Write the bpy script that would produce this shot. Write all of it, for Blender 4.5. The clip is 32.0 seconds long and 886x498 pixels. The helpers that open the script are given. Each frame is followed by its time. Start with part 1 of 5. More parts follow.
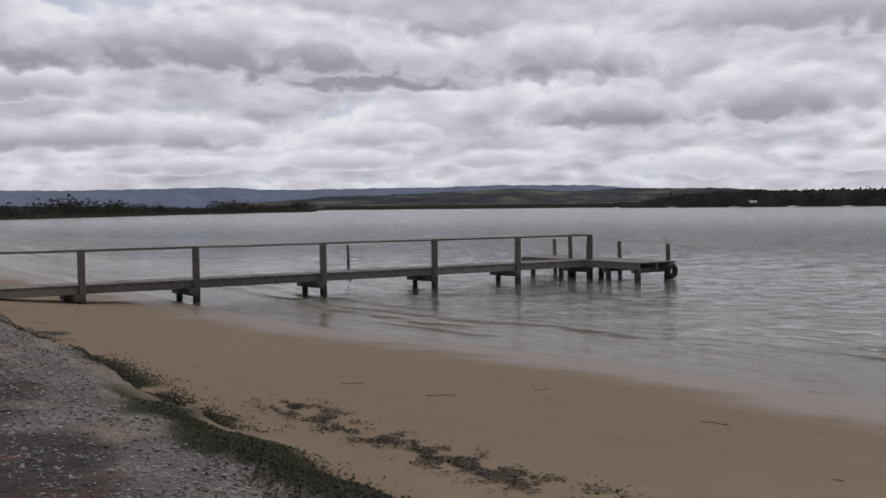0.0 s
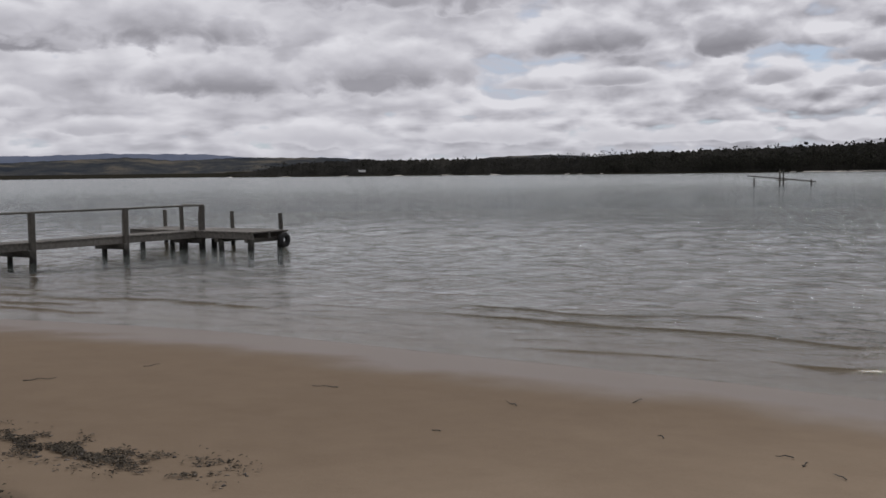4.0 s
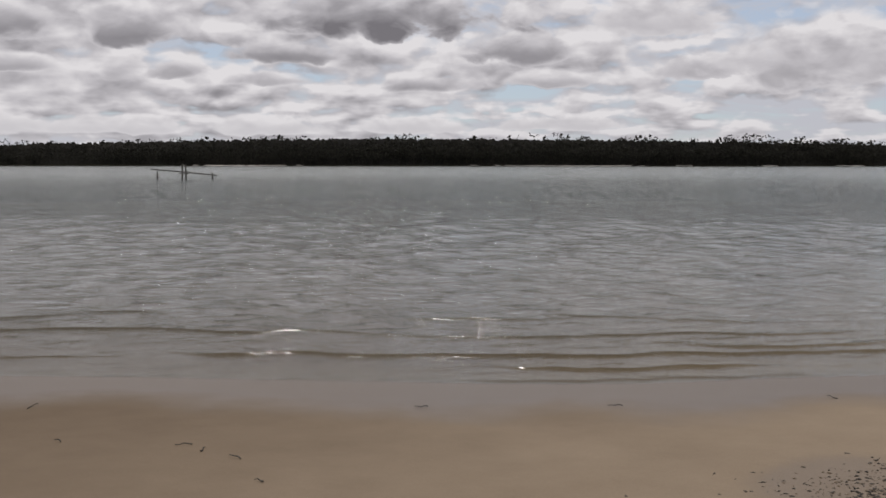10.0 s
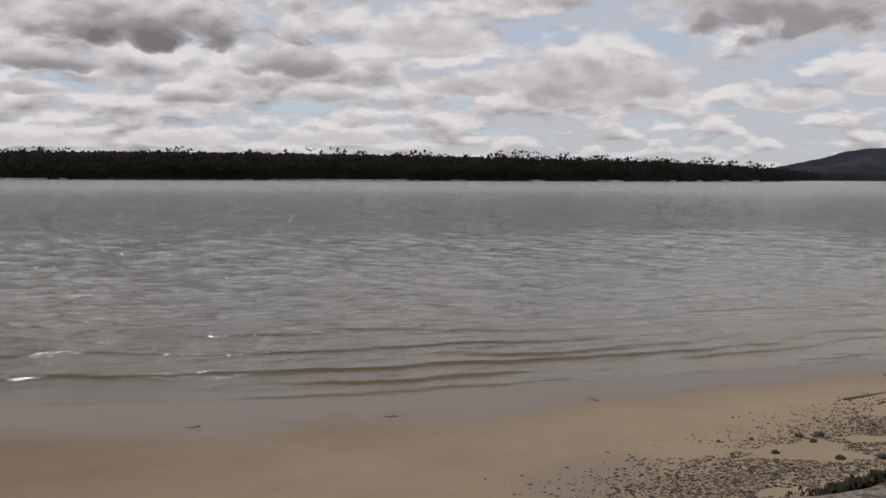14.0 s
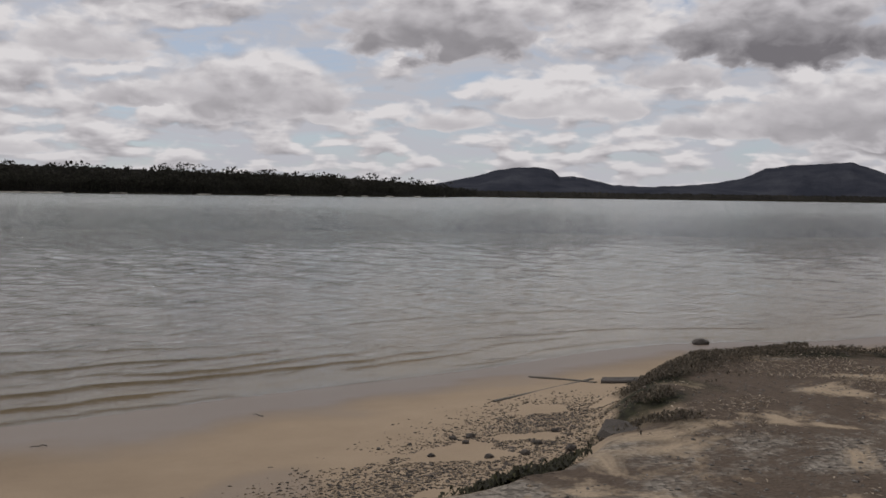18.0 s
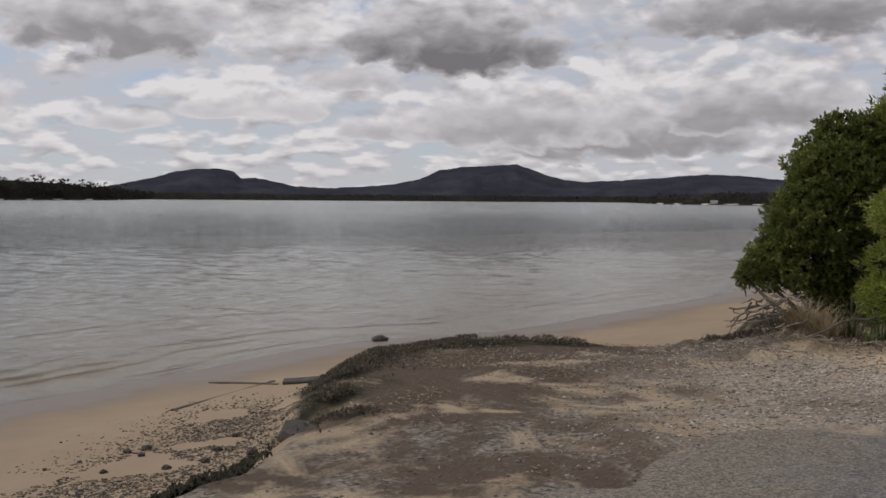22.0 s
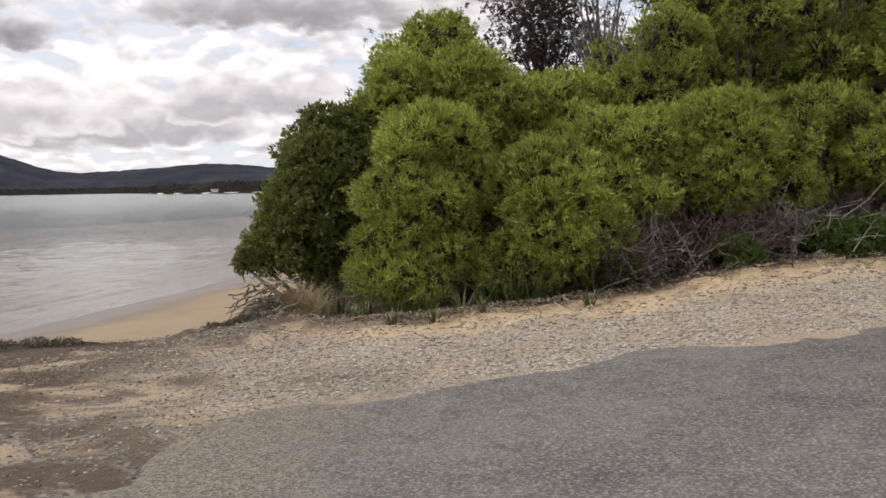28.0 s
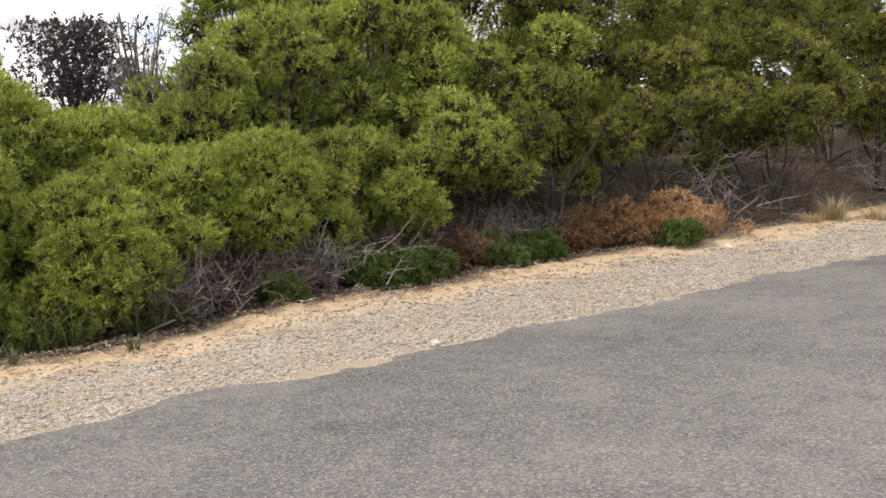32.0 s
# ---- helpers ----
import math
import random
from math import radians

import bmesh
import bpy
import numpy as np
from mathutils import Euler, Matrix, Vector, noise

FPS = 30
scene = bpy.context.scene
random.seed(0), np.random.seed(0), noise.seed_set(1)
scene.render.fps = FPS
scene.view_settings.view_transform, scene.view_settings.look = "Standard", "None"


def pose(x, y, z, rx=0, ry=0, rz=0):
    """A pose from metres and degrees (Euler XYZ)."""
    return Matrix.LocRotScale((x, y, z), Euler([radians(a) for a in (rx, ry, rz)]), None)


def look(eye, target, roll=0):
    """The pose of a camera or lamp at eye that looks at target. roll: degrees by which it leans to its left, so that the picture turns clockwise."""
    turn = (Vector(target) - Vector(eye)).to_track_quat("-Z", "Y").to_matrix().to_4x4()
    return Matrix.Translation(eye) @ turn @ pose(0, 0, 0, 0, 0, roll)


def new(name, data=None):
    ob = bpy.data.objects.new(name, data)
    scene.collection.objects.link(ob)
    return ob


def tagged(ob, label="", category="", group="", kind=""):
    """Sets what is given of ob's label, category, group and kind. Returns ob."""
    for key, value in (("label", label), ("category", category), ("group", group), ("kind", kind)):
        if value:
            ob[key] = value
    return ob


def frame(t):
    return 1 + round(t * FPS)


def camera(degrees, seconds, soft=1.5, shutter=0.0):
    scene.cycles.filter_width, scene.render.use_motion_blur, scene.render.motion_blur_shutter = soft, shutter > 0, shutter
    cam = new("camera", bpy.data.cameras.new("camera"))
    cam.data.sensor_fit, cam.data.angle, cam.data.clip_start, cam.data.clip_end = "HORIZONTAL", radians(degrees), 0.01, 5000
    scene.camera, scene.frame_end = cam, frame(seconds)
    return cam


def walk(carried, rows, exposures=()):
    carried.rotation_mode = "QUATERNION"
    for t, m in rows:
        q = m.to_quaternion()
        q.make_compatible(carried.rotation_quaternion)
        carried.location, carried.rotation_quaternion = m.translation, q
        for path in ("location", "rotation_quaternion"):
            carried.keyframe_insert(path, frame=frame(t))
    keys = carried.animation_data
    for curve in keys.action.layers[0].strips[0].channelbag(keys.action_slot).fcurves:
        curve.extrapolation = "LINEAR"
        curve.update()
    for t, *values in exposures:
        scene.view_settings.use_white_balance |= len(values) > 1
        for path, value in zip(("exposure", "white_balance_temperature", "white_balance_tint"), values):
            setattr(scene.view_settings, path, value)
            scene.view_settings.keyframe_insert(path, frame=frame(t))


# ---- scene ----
cam = camera(46.61, 32.0, soft=1.6)
EYE, ARM = 2.4, 0.17  # height over the water, reach in front of the turning body
# seconds, yaw, pitch, roll
TURN = [
    (0, -0.00, -2.28, -0.54), (0.5, -2.83, -2.50, -0.76), (1, -5.11, -2.73, -0.75), (1.5, -7.13, -2.99, -1.31), (2, -9.37, -3.22, -1.56),
    (2.5, -11.75, -3.45, -2.09), (3, -15.02, -3.66, -0.59), (3.5, -18.42, -3.93, -0.71), (5.5, -28.72, -4.60, 0.33), (6, -31.90, -4.71, -0.30),
    (6.5, -34.75, -4.77, -0.29), (7, -38.00, -4.83, -0.13), (7.5, -40.76, -4.89, -0.25), (8, -43.87, -4.92, -0.20), (8.5, -46.33, -4.92, -0.33),
    (9, -48.67, -4.89, -0.79), (9.5, -50.98, -4.87, -0.13), (10, -53.51, -4.76, 0.04), (10.5, -55.79, -4.67, 0.04), (11, -56.38, -4.56, -0.26),
    (11.5, -57.41, -4.49, -0.14), (12, -59.45, -4.39, 0.24), (12.5, -60.98, -4.29, 0.31), (13, -62.37, -4.21, 0.82), (13.5, -63.99, -4.06, 0.93),
    (14, -65.86, -3.95, 0.24), (14.5, -68.56, -3.82, 0.04), (16.5, -77.65, -3.26, 0.36), (17, -79.83, -3.20, 0.00), (17.5, -81.90, -3.10, -0.17),
    (18, -84.20, -2.98, 0.82), (18.5, -86.46, -2.84, 0.74), (19, -88.89, -2.71, 0.78), (19.5, -91.11, -2.65, 0.49), (20, -93.50, -2.63, 0.95),
    (20.5, -95.61, -2.65, 1.09), (21, -97.77, -2.61, 1.26), (21.5, -99.62, -2.65, 0.57), (22, -101.72, -2.72, 0.38), (22.5, -103.84, -2.75, 0.24),
    (23, -106.01, -2.75, -0.43), (23.5, -108.14, -2.83, -0.25), (24, -110.43, -2.90, -0.19), (24.5, -112.63, -3.00, -1.04), (25, -115.06, -3.14, -0.13),
    (25.5, -117.34, -3.25, -0.79), (27.5, -126.47, -3.47, -0.43), (28, -128.89, -3.48, -1.04), (28.5, -132.46, -3.50, -1.27), (29, -135.45, -3.48, -1.45),
    (29.5, -138.60, -3.41, -1.70), (30, -141.64, -3.29, -2.31), (30.5, -144.41, -3.17, -2.59), (31, -147.56, -2.96, -1.94), (31.5, -150.79, -2.28, -1.43),
    (32, -153.56, -1.89, -1.75),
]


def held(yaw, pitch, roll):
    a = radians(yaw)
    return pose(-math.sin(a) * ARM, math.cos(a) * ARM, EYE, 90 + pitch, 0, yaw) @ pose(0, 0, 0, 0, 0, roll)


walk(cam, [(t, held(yw, pt, rl)) for t, yw, pt, rl in TURN], exposures=[(0, -0.05, 6300, 14), (6, -0.2, 6400, 13), (10, -0.15, 6600, 13), (12.5, -0.08, 6700, 13), (14.5, -0.2, 6700, 13), (19, -0.25, 6650, 13), (22, -0.2, 6650, 13), (25, 0.16, 6700, 13), (28, 0.55, 6800, 13), (30, 1.06, 6900, 13), (32, 1.18, 6950, 13)])

# ---- world, sun ----
SUN_AZ, SUN_EL = radians(48), radians(52)  # clockwise from +y
world = bpy.data.worlds.new("overcast_sky")
scene.world = world
world.use_nodes = True


class Nodes:
    """A short way to wire a node tree."""

    def __init__(self, tree):
        self.tree = tree
        tree.nodes.clear()

    def add(self, kind, ins=None, **props):
        n = self.tree.nodes.new("ShaderNode" + kind)
        for k, v in props.items():
            setattr(n, k, v)
        for k, v in (ins or {}).items():
            self.plug(v, n.inputs[k])
        return n

    def plug(self, v, socket):
        if isinstance(v, bpy.types.Node):
            v = v.outputs[0]
        if isinstance(v, bpy.types.NodeSocket):
            self.tree.links.new(v, socket)
        else:
            socket.default_value = v

    def math(self, op, a, b=0.0, clamp=False):
        n = self.add("Math", {0: a, 1: b}, operation=op)
        n.use_clamp = clamp
        return n.outputs[0]

    def vec(self, op, a, b=(0, 0, 0)):
        n = self.add("VectorMath", operation=op)
        self.plug(a, n.inputs[0])
        if op == "SCALE":
            self.plug(b, n.inputs["Scale"])
        else:
            self.plug(b, n.inputs[1])
        return n.outputs[0]

    def noise(self, vector, scale, detail=4.0, rough=0.5, distortion=0.0):
        return self.add("TexNoise", {"Vector": vector, "Scale": scale, "Detail": detail, "Roughness": rough, "Distortion": distortion}).outputs[0]

    def ramp(self, fac, stops):
        n = self.add("ValToRGB", {0: fac})
        e = n.color_ramp.elements
        while len(e) < len(stops):
            e.new(0.5)
        for el, (p, c) in zip(e, stops):
            el.position = p
            el.color = (*c, 1) if len(c) == 3 else c
        return n.outputs[0]

    def span(self, v, lo, hi, a=0.0, b=1.0):
        return self.add("MapRange", {"Value": v, "From Min": lo, "From Max": hi, "To Min": a, "To Max": b}).outputs[0]

    def mix(self, fac, a, b, blend="MIX"):
        n = self.add("Mix", data_type="RGBA", blend_type=blend)
        self.plug(fac, n.inputs[0])
        self.plug(a if not isinstance(a, tuple) else (*a[:3], 1), n.inputs[6])
        self.plug(b if not isinstance(b, tuple) else (*b[:3], 1), n.inputs[7])
        return n.outputs[2]


# the heavier clouds, far ones first: bearing, base, half width, rise (degrees), darkness of the base
LOW_DECK = ((14, 1.9, 5, 1.3, 0.35), (24, 1.9, 4, 1.2, 0.30), (30, 1.9, 3.2, 1.1, 0.25), (36, 1.8, 4, 0.9, 0.25), (-5, 2.4, 5, 1.0, 0.45), (3, 2.5, 4, 0.9, 0.40),
            (-14, 2.2, 6, 0.9, 0.45), (44, 1.8, 4, 1.0, 0.25), (52, 1.9, 4, 0.9, 0.25), (60, 2.0, 5, 0.8, 0.3), (99, 3.7, 4.5, 1.6, 0.40), (84.5, 3.9, 3.4, 1.1, 0.35),
            (77.6, 4.0, 1.6, 1.0, 0.30), (52.5, 4.1, 3.4, 1.0, 0.65), (31, 4.9, 2.4, 0.9, 0.55))
MIDDLE_DECK = ((26, 4.7, 2.2, 0.9, 0.45), (39.5, 4.8, 2.0, 1.1, 0.55), (44, 4.4, 3, 0.8, 0.5), (59.5, 4.4, 3, 0.9, 0.5), (-17, 3.6, 9, 1.8, 0.6), (-3, 3.7, 5, 1.2, 0.5),
               (9.5, 4.7, 6, 2.2, 0.72), (18, 5.1, 6, 2.7, 0.66), (-22, 6.2, 6, 1.6, 0.55), (45, 5.7, 4, 1.3, 0.75), (68, 4.8, 4, 1.4, 0.50), (92, 4.7, 5.5, 1.6, 0.30),
               (73.5, 4.8, 6, 3.3, 0.52), (57.5, 5.9, 3.6, 1.8, 0.72), (112, 3.0, 10, 4.0, 0.62))
HIGH_DECK = ((106, 3.9, 7, 3.4, 0.5), (118, 4.6, 7, 3.0, 0.55), (97, 6.4, 3.4, 1.5, 0.45), (-3, 7.1, 9, 2.6, 0.74), (6, 7.4, 7, 2.8, 0.7), (-14, 8.0, 14, 3.2, 0.72),
             (29.7, 6.7, 3.8, 2.3, 0.80), (37, 6.6, 3.2, 2.2, 0.80), (65, 7.3, 4, 2.6, 0.36), (50.5, 7.4, 8, 2.8, 1.0), (84, 8.5, 7.8, 4.0, 0.72),
             (102.5, 7.9, 8.6, 4.2, 0.98), (120.5, 9.4, 9, 3.0, 0.75), (20, 9.6, 9, 3.0, 0.6), (70, 10.8, 6, 2.5, 0.5))


def sky_nodes():
    g = Nodes(world.node_tree)
    way = g.add("SeparateXYZ", {0: g.vec("NORMALIZE", g.add("TexCoord").outputs["Generated"])})
    height = way.outputs[2]
    az = g.math("MULTIPLY", g.math("ARCTAN2", way.outputs[0], way.outputs[1]), 57.2958)
    el = g.math("MULTIPLY", g.math("ARCSINE", height), 57.2958)
    above = g.math("ADD", g.math("MULTIPLY", el, 1.10), 0.16)

    def spread(e, wide, high, shift, detail=2.6, rough=0.42, distortion=0.15):
        """Cloud noise whose lumps measure wide by high degrees."""
        v = g.add("CombineXYZ", {0: g.math("DIVIDE", az, wide), 1: g.math("DIVIDE", e, high), 2: shift}).outputs[0]
        return g.noise(v, 1.0, detail, rough, distortion)

    def layers(e):
        """Small flat puffs near the horizon, larger and taller ones above."""
        n = g.add("Mix", {0: g.span(el, 2.2, 5.0), 2: spread(e, 2.6, 0.75, 3.7), 3: spread(e, 4.6, 1.7, 9.2)}).outputs[0]
        return g.add("Mix", {0: g.span(el, 6.0, 10.0), 2: n, 3: spread(e, 9.0, 3.2, 1.4)}).outputs[0]

    low, low_up = layers(el), layers(above)
    puff, puff_up = spread(el, 1.5, 0.85, 5.1, 3.0, 0.45, 0.3), spread(above, 1.5, 0.85, 5.1, 3.0, 0.45, 0.3)
    ragged = g.math("SUBTRACT", spread(el, 2.4, 1.4, 7.7, 4.0, 0.48, 0.3), 0.5)
    # the cover is closed over the jetty and breaks up to the south-east
    cover = g.math("ADD", g.math("ADD", low, g.math("MULTIPLY", g.math("SUBTRACT", puff, 0.5), 0.35)), g.span(az, 15, 75, 0.20, 0.0))
    thick = g.span(cover, 0.46, 0.56)
    rise = g.math("ADD", g.math("MULTIPLY", g.math("SUBTRACT", low, low_up), g.span(az, 10, 40, 1.2, 2.2)), g.math("MULTIPLY", g.math("SUBTRACT", puff, puff_up), g.span(az, 10, 40, 0.3, 0.9)))
    tone = g.math("SUBTRACT", g.math("ADD", rise, g.span(az, 10, 45, 0.90, 0.76)), g.span(cover, 0.58, 0.84, 0.0, 0.40))
    crisp = g.math("ADD", g.math("MULTIPLY", g.math("SUBTRACT", puff, puff_up), g.span(az, 20, 50, 0.4, 1.0)), g.math("MULTIPLY", ragged, 0.10))
    for a, base, wide, tall, dark in LOW_DECK + MIDDLE_DECK + HIGH_DECK:
        u = g.math("DIVIDE", g.math("SUBTRACT", az, a), wide)
        v = g.math("DIVIDE", g.math("SUBTRACT", el, base), tall)
        v = g.math("ADD", v, g.math("MULTIPLY", ragged, 0.5))
        w = g.math("MAXIMUM", v, g.math("MULTIPLY", v, -3.2))
        s = g.math("SUBTRACT", g.math("SUBTRACT", 1.0, g.math("MULTIPLY", u, u)), g.math("MULTIPLY", w, w))
        s = g.math("ADD", s, g.math("MULTIPLY", ragged, 2.3))
        veil = g.span(s, 0.05, 0.50)
        shade = g.math("MULTIPLY", g.span(s, 0.0, 0.95, 0.10, dark), g.span(v, 0.05, 0.95, 1.0, 0.12))
        mine = g.math("ADD", g.math("SUBTRACT", 1.0, shade), g.math("MULTIPLY", crisp, g.span(v, 0.1, 0.8, 0.2, 1.0)))
        tone = g.math("ADD", tone, g.math("MULTIPLY", veil, g.math("SUBTRACT", mine, tone)))
        thick = g.math("MAXIMUM", thick, veil)
    tone = g.math("SUBTRACT", tone, g.span(az, 95, 125, 0.0, 0.10))
    cloud = g.ramp(tone, [(0.0, (0.20, 0.195, 0.212)), (0.35, (0.36, 0.355, 0.378)), (0.65, (0.57, 0.565, 0.592)), (0.95, (0.80, 0.797, 0.812))])
    sky = g.add("TexSky", sky_type="NISHITA", sun_disc=False, sun_elevation=SUN_EL, sun_rotation=SUN_AZ, altitude=0.0, air_density=1.0, dust_density=0.3)
    blue = g.vec("MULTIPLY", sky.outputs[0], (0.064, 0.080, 0.098))
    wisp = spread(el, 7.0, 1.6, 2.2, 7.0, 0.62, 0.9)
    gap = g.mix(g.span(wisp, 0.36, 0.56, 0.6, 1.0), blue, (0.55, 0.575, 0.63))
    seen = g.mix(thick, gap, cloud)
    # towards the horizon the layers close up into pale grey
    seen = g.mix(g.span(height, 0.0, 0.045, 0.55, 0.0), seen, (0.56, 0.565, 0.60))
    # overhead an even pale cover
    seen = g.mix(g.span(el, 16.0, 40.0, 0.0, 0.85), seen, (0.56, 0.555, 0.58))
    seen = g.mix(g.span(height, -0.02, 0.0), (0.12, 0.11, 0.09), seen)
    bg = g.add("Background", {"Color": seen, "Strength": 1.0})
    g.add("OutputWorld", {"Surface": bg})


sky_nodes()
sun = new("sun", bpy.data.lights.new("sun", "SUN"))
sun.data.energy, sun.data.angle, sun.data.color = 1.5, radians(10), (1.0, 0.96, 0.90)
sun.matrix_world = look((0, 0, 50), (-math.sin(SUN_AZ) * math.cos(SUN_EL) * 50, -math.cos(SUN_AZ) * math.cos(SUN_EL) * 50, 50 - 50 * math.sin(SUN_EL)))

# ---- plan ----
def curve_through(points, step=10):
    """A smooth line through a few plan points (Catmull-Rom)."""
    p = np.array([points[0], *points, points[-1]], float)
    out = []
    for i in range(1, len(p) - 2):
        a, b, c, d = p[i - 1], p[i], p[i + 1], p[i + 2]
        for k in range(step):
            s = k / step
            out.append(0.5 * (2 * b + (c - a) * s + (2 * a - 5 * b + 4 * c - d) * s**2 + (3 * b - a - 3 * c + d) * s**3))
    out.append(p[-2])
    return np.array(out)


def side_distance(x, y, line):
    """Distance from a line, positive to the right of its direction."""
    best = np.full(x.shape, 1e9)
    side = np.zeros(x.shape)
    for a, b in zip(line[:-1], line[1:]):
        d = b - a
        s = np.clip(((x - a[0]) * d[0] + (y - a[1]) * d[1]) / (d @ d + 1e-12), 0, 1)
        px, py = x - a[0] - s * d[0], y - a[1] - s * d[1]
        q = px * px + py * py
        m = q < best
        best = np.where(m, q, best)
        side = np.where(m, px * d[1] - py * d[0], side)
    return np.sqrt(best) * np.sign(side)


def smooth(e0, e1, v):
    s = np.clip((v - e0) / (e1 - e0), 0, 1)
    return s * s * (3 - 2 * s)


def lattice(i, j, seed):
    h = (i.astype(np.int64) * 374761393 + j.astype(np.int64) * 668265263 + seed * 974711) & 0x7FFFFFFF
    h = ((h ^ (h >> 13)) * 1274126177) & 0x7FFFFFFF
    return ((h ^ (h >> 16)) & 0xFFFF) / 65535.0


def grain(x, y, seed=0):
    """Value noise, 0 to 1."""
    x, y = np.asarray(x, float), np.asarray(y, float)
    i, j = np.floor(x), np.floor(y)
    u, v = x - i, y - j
    u, v = u * u * (3 - 2 * u), v * v * (3 - 2 * v)
    a, b = lattice(i, j, seed), lattice(i + 1, j, seed)
    c, d = lattice(i, j + 1, seed), lattice(i + 1, j + 1, seed)
    return (a * (1 - u) + b * u) * (1 - v) + (c * (1 - u) + d * u) * v


def rough(x, y, octaves=4, seed=0):
    """Several octaves of value noise, about -0.5 to 0.5."""
    s, amp, tot = 0, 1.0, 0.0
    for k in range(octaves):
        s = s + amp * (grain(x * 2**k, y * 2**k, seed + k * 7) - 0.5)
        tot += amp
        amp *= 0.5
    return s / tot


# the water's edge and the eroded edge of the bank, from the jetty round to the far beach; land lies on their right
SHORE = curve_through([(-90, 170), (-40, 82), (-20, 46.5), (-9.25, 31), (-5.9, 26.2), (-2.7, 22), (0.15, 19), (2.75, 16), (4.9, 13), (7.1, 9.9), (8.9, 7.0), (10.2, 5.1),
                       (11.6, 3.75), (14.3, 0.9), (16.4, -0.9), (17.55, -2.5), (18.3, -4.9), (20.7, -7.8), (24, -11.8), (30, -17), (45, -29), (80, -62), (150, -150), (180, -400)])
BANK = curve_through([(-70, 110), (-30, 50), (-13, 26), (-6.9, 15.9), (-4.7, 12.5), (-3.0, 9.4), (-2.1, 7.9), (-1.2, 6.5), (-0.3, 5.3), (1.5, 4.0), (3.6, 2.2), (5.6, 0.2), (6.4, -0.4),
                      (7.6, -0.85), (8.8, -1.05), (10.1, -1.3), (11.1, -2.1), (11.5, -3.2), (11.0, -4.3), (10.9, -5.5), (11.4, -6.4), (12.4, -7.1), (14.5, -8.6), (18, -11.6), (24, -17), (40, -33),
                      (75, -70), (140, -160), (170, -400)])
ROAD_EDGE = curve_through([(-14, 3.4), (-6, 3.2), (-1, 2.9), (1.6, 1.8), (3.2, 0.4), (4.3, -0.6), (5.1, -1.2), (5.85, -2.0), (6.35, -2.9), (6.55, -3.7), (6.1, -4.9), (5.45, -6.2), (4.6, -8.3), (3.1, -11.3), (1.0, -16), (-6, -30), (-30, -70)])
SCRUB_EDGE = curve_through([(14.6, -8.0), (12.6, -7.4), (10.6, -6.5), (9.3, -6.9), (8.8, -7.5), (8.1, -8.8), (7.5, -10.8), (6.6, -12.4), (5.9, -14.5), (3.6, -18.8), (1.3, -24), (-6, -40), (-30, -80)])


def road_height(y):
    d = np.maximum(-y, 0)
    return 0.8 + 0.035 * d + 0.0012 * np.minimum(d, 40) ** 2


def far_shore(az):
    """Distance of the opposite shore by bearing (degrees)."""
    return np.interp(az, [-180, -60, -30, -22, -17, -12, -7.2, -6.6, 8.8, 9.6, 18, 26, 30, 50, 68, 78, 84, 85.5, 111.5, 113.5, 118, 125, 140, 180],
                     [150, 180, 280, 360, 480, 640, 950, 2300, 2300, 1550, 1350, 1150, 900, 850, 880, 1000, 1250, 2100, 2100, 950, 800, 600, 300, 150])


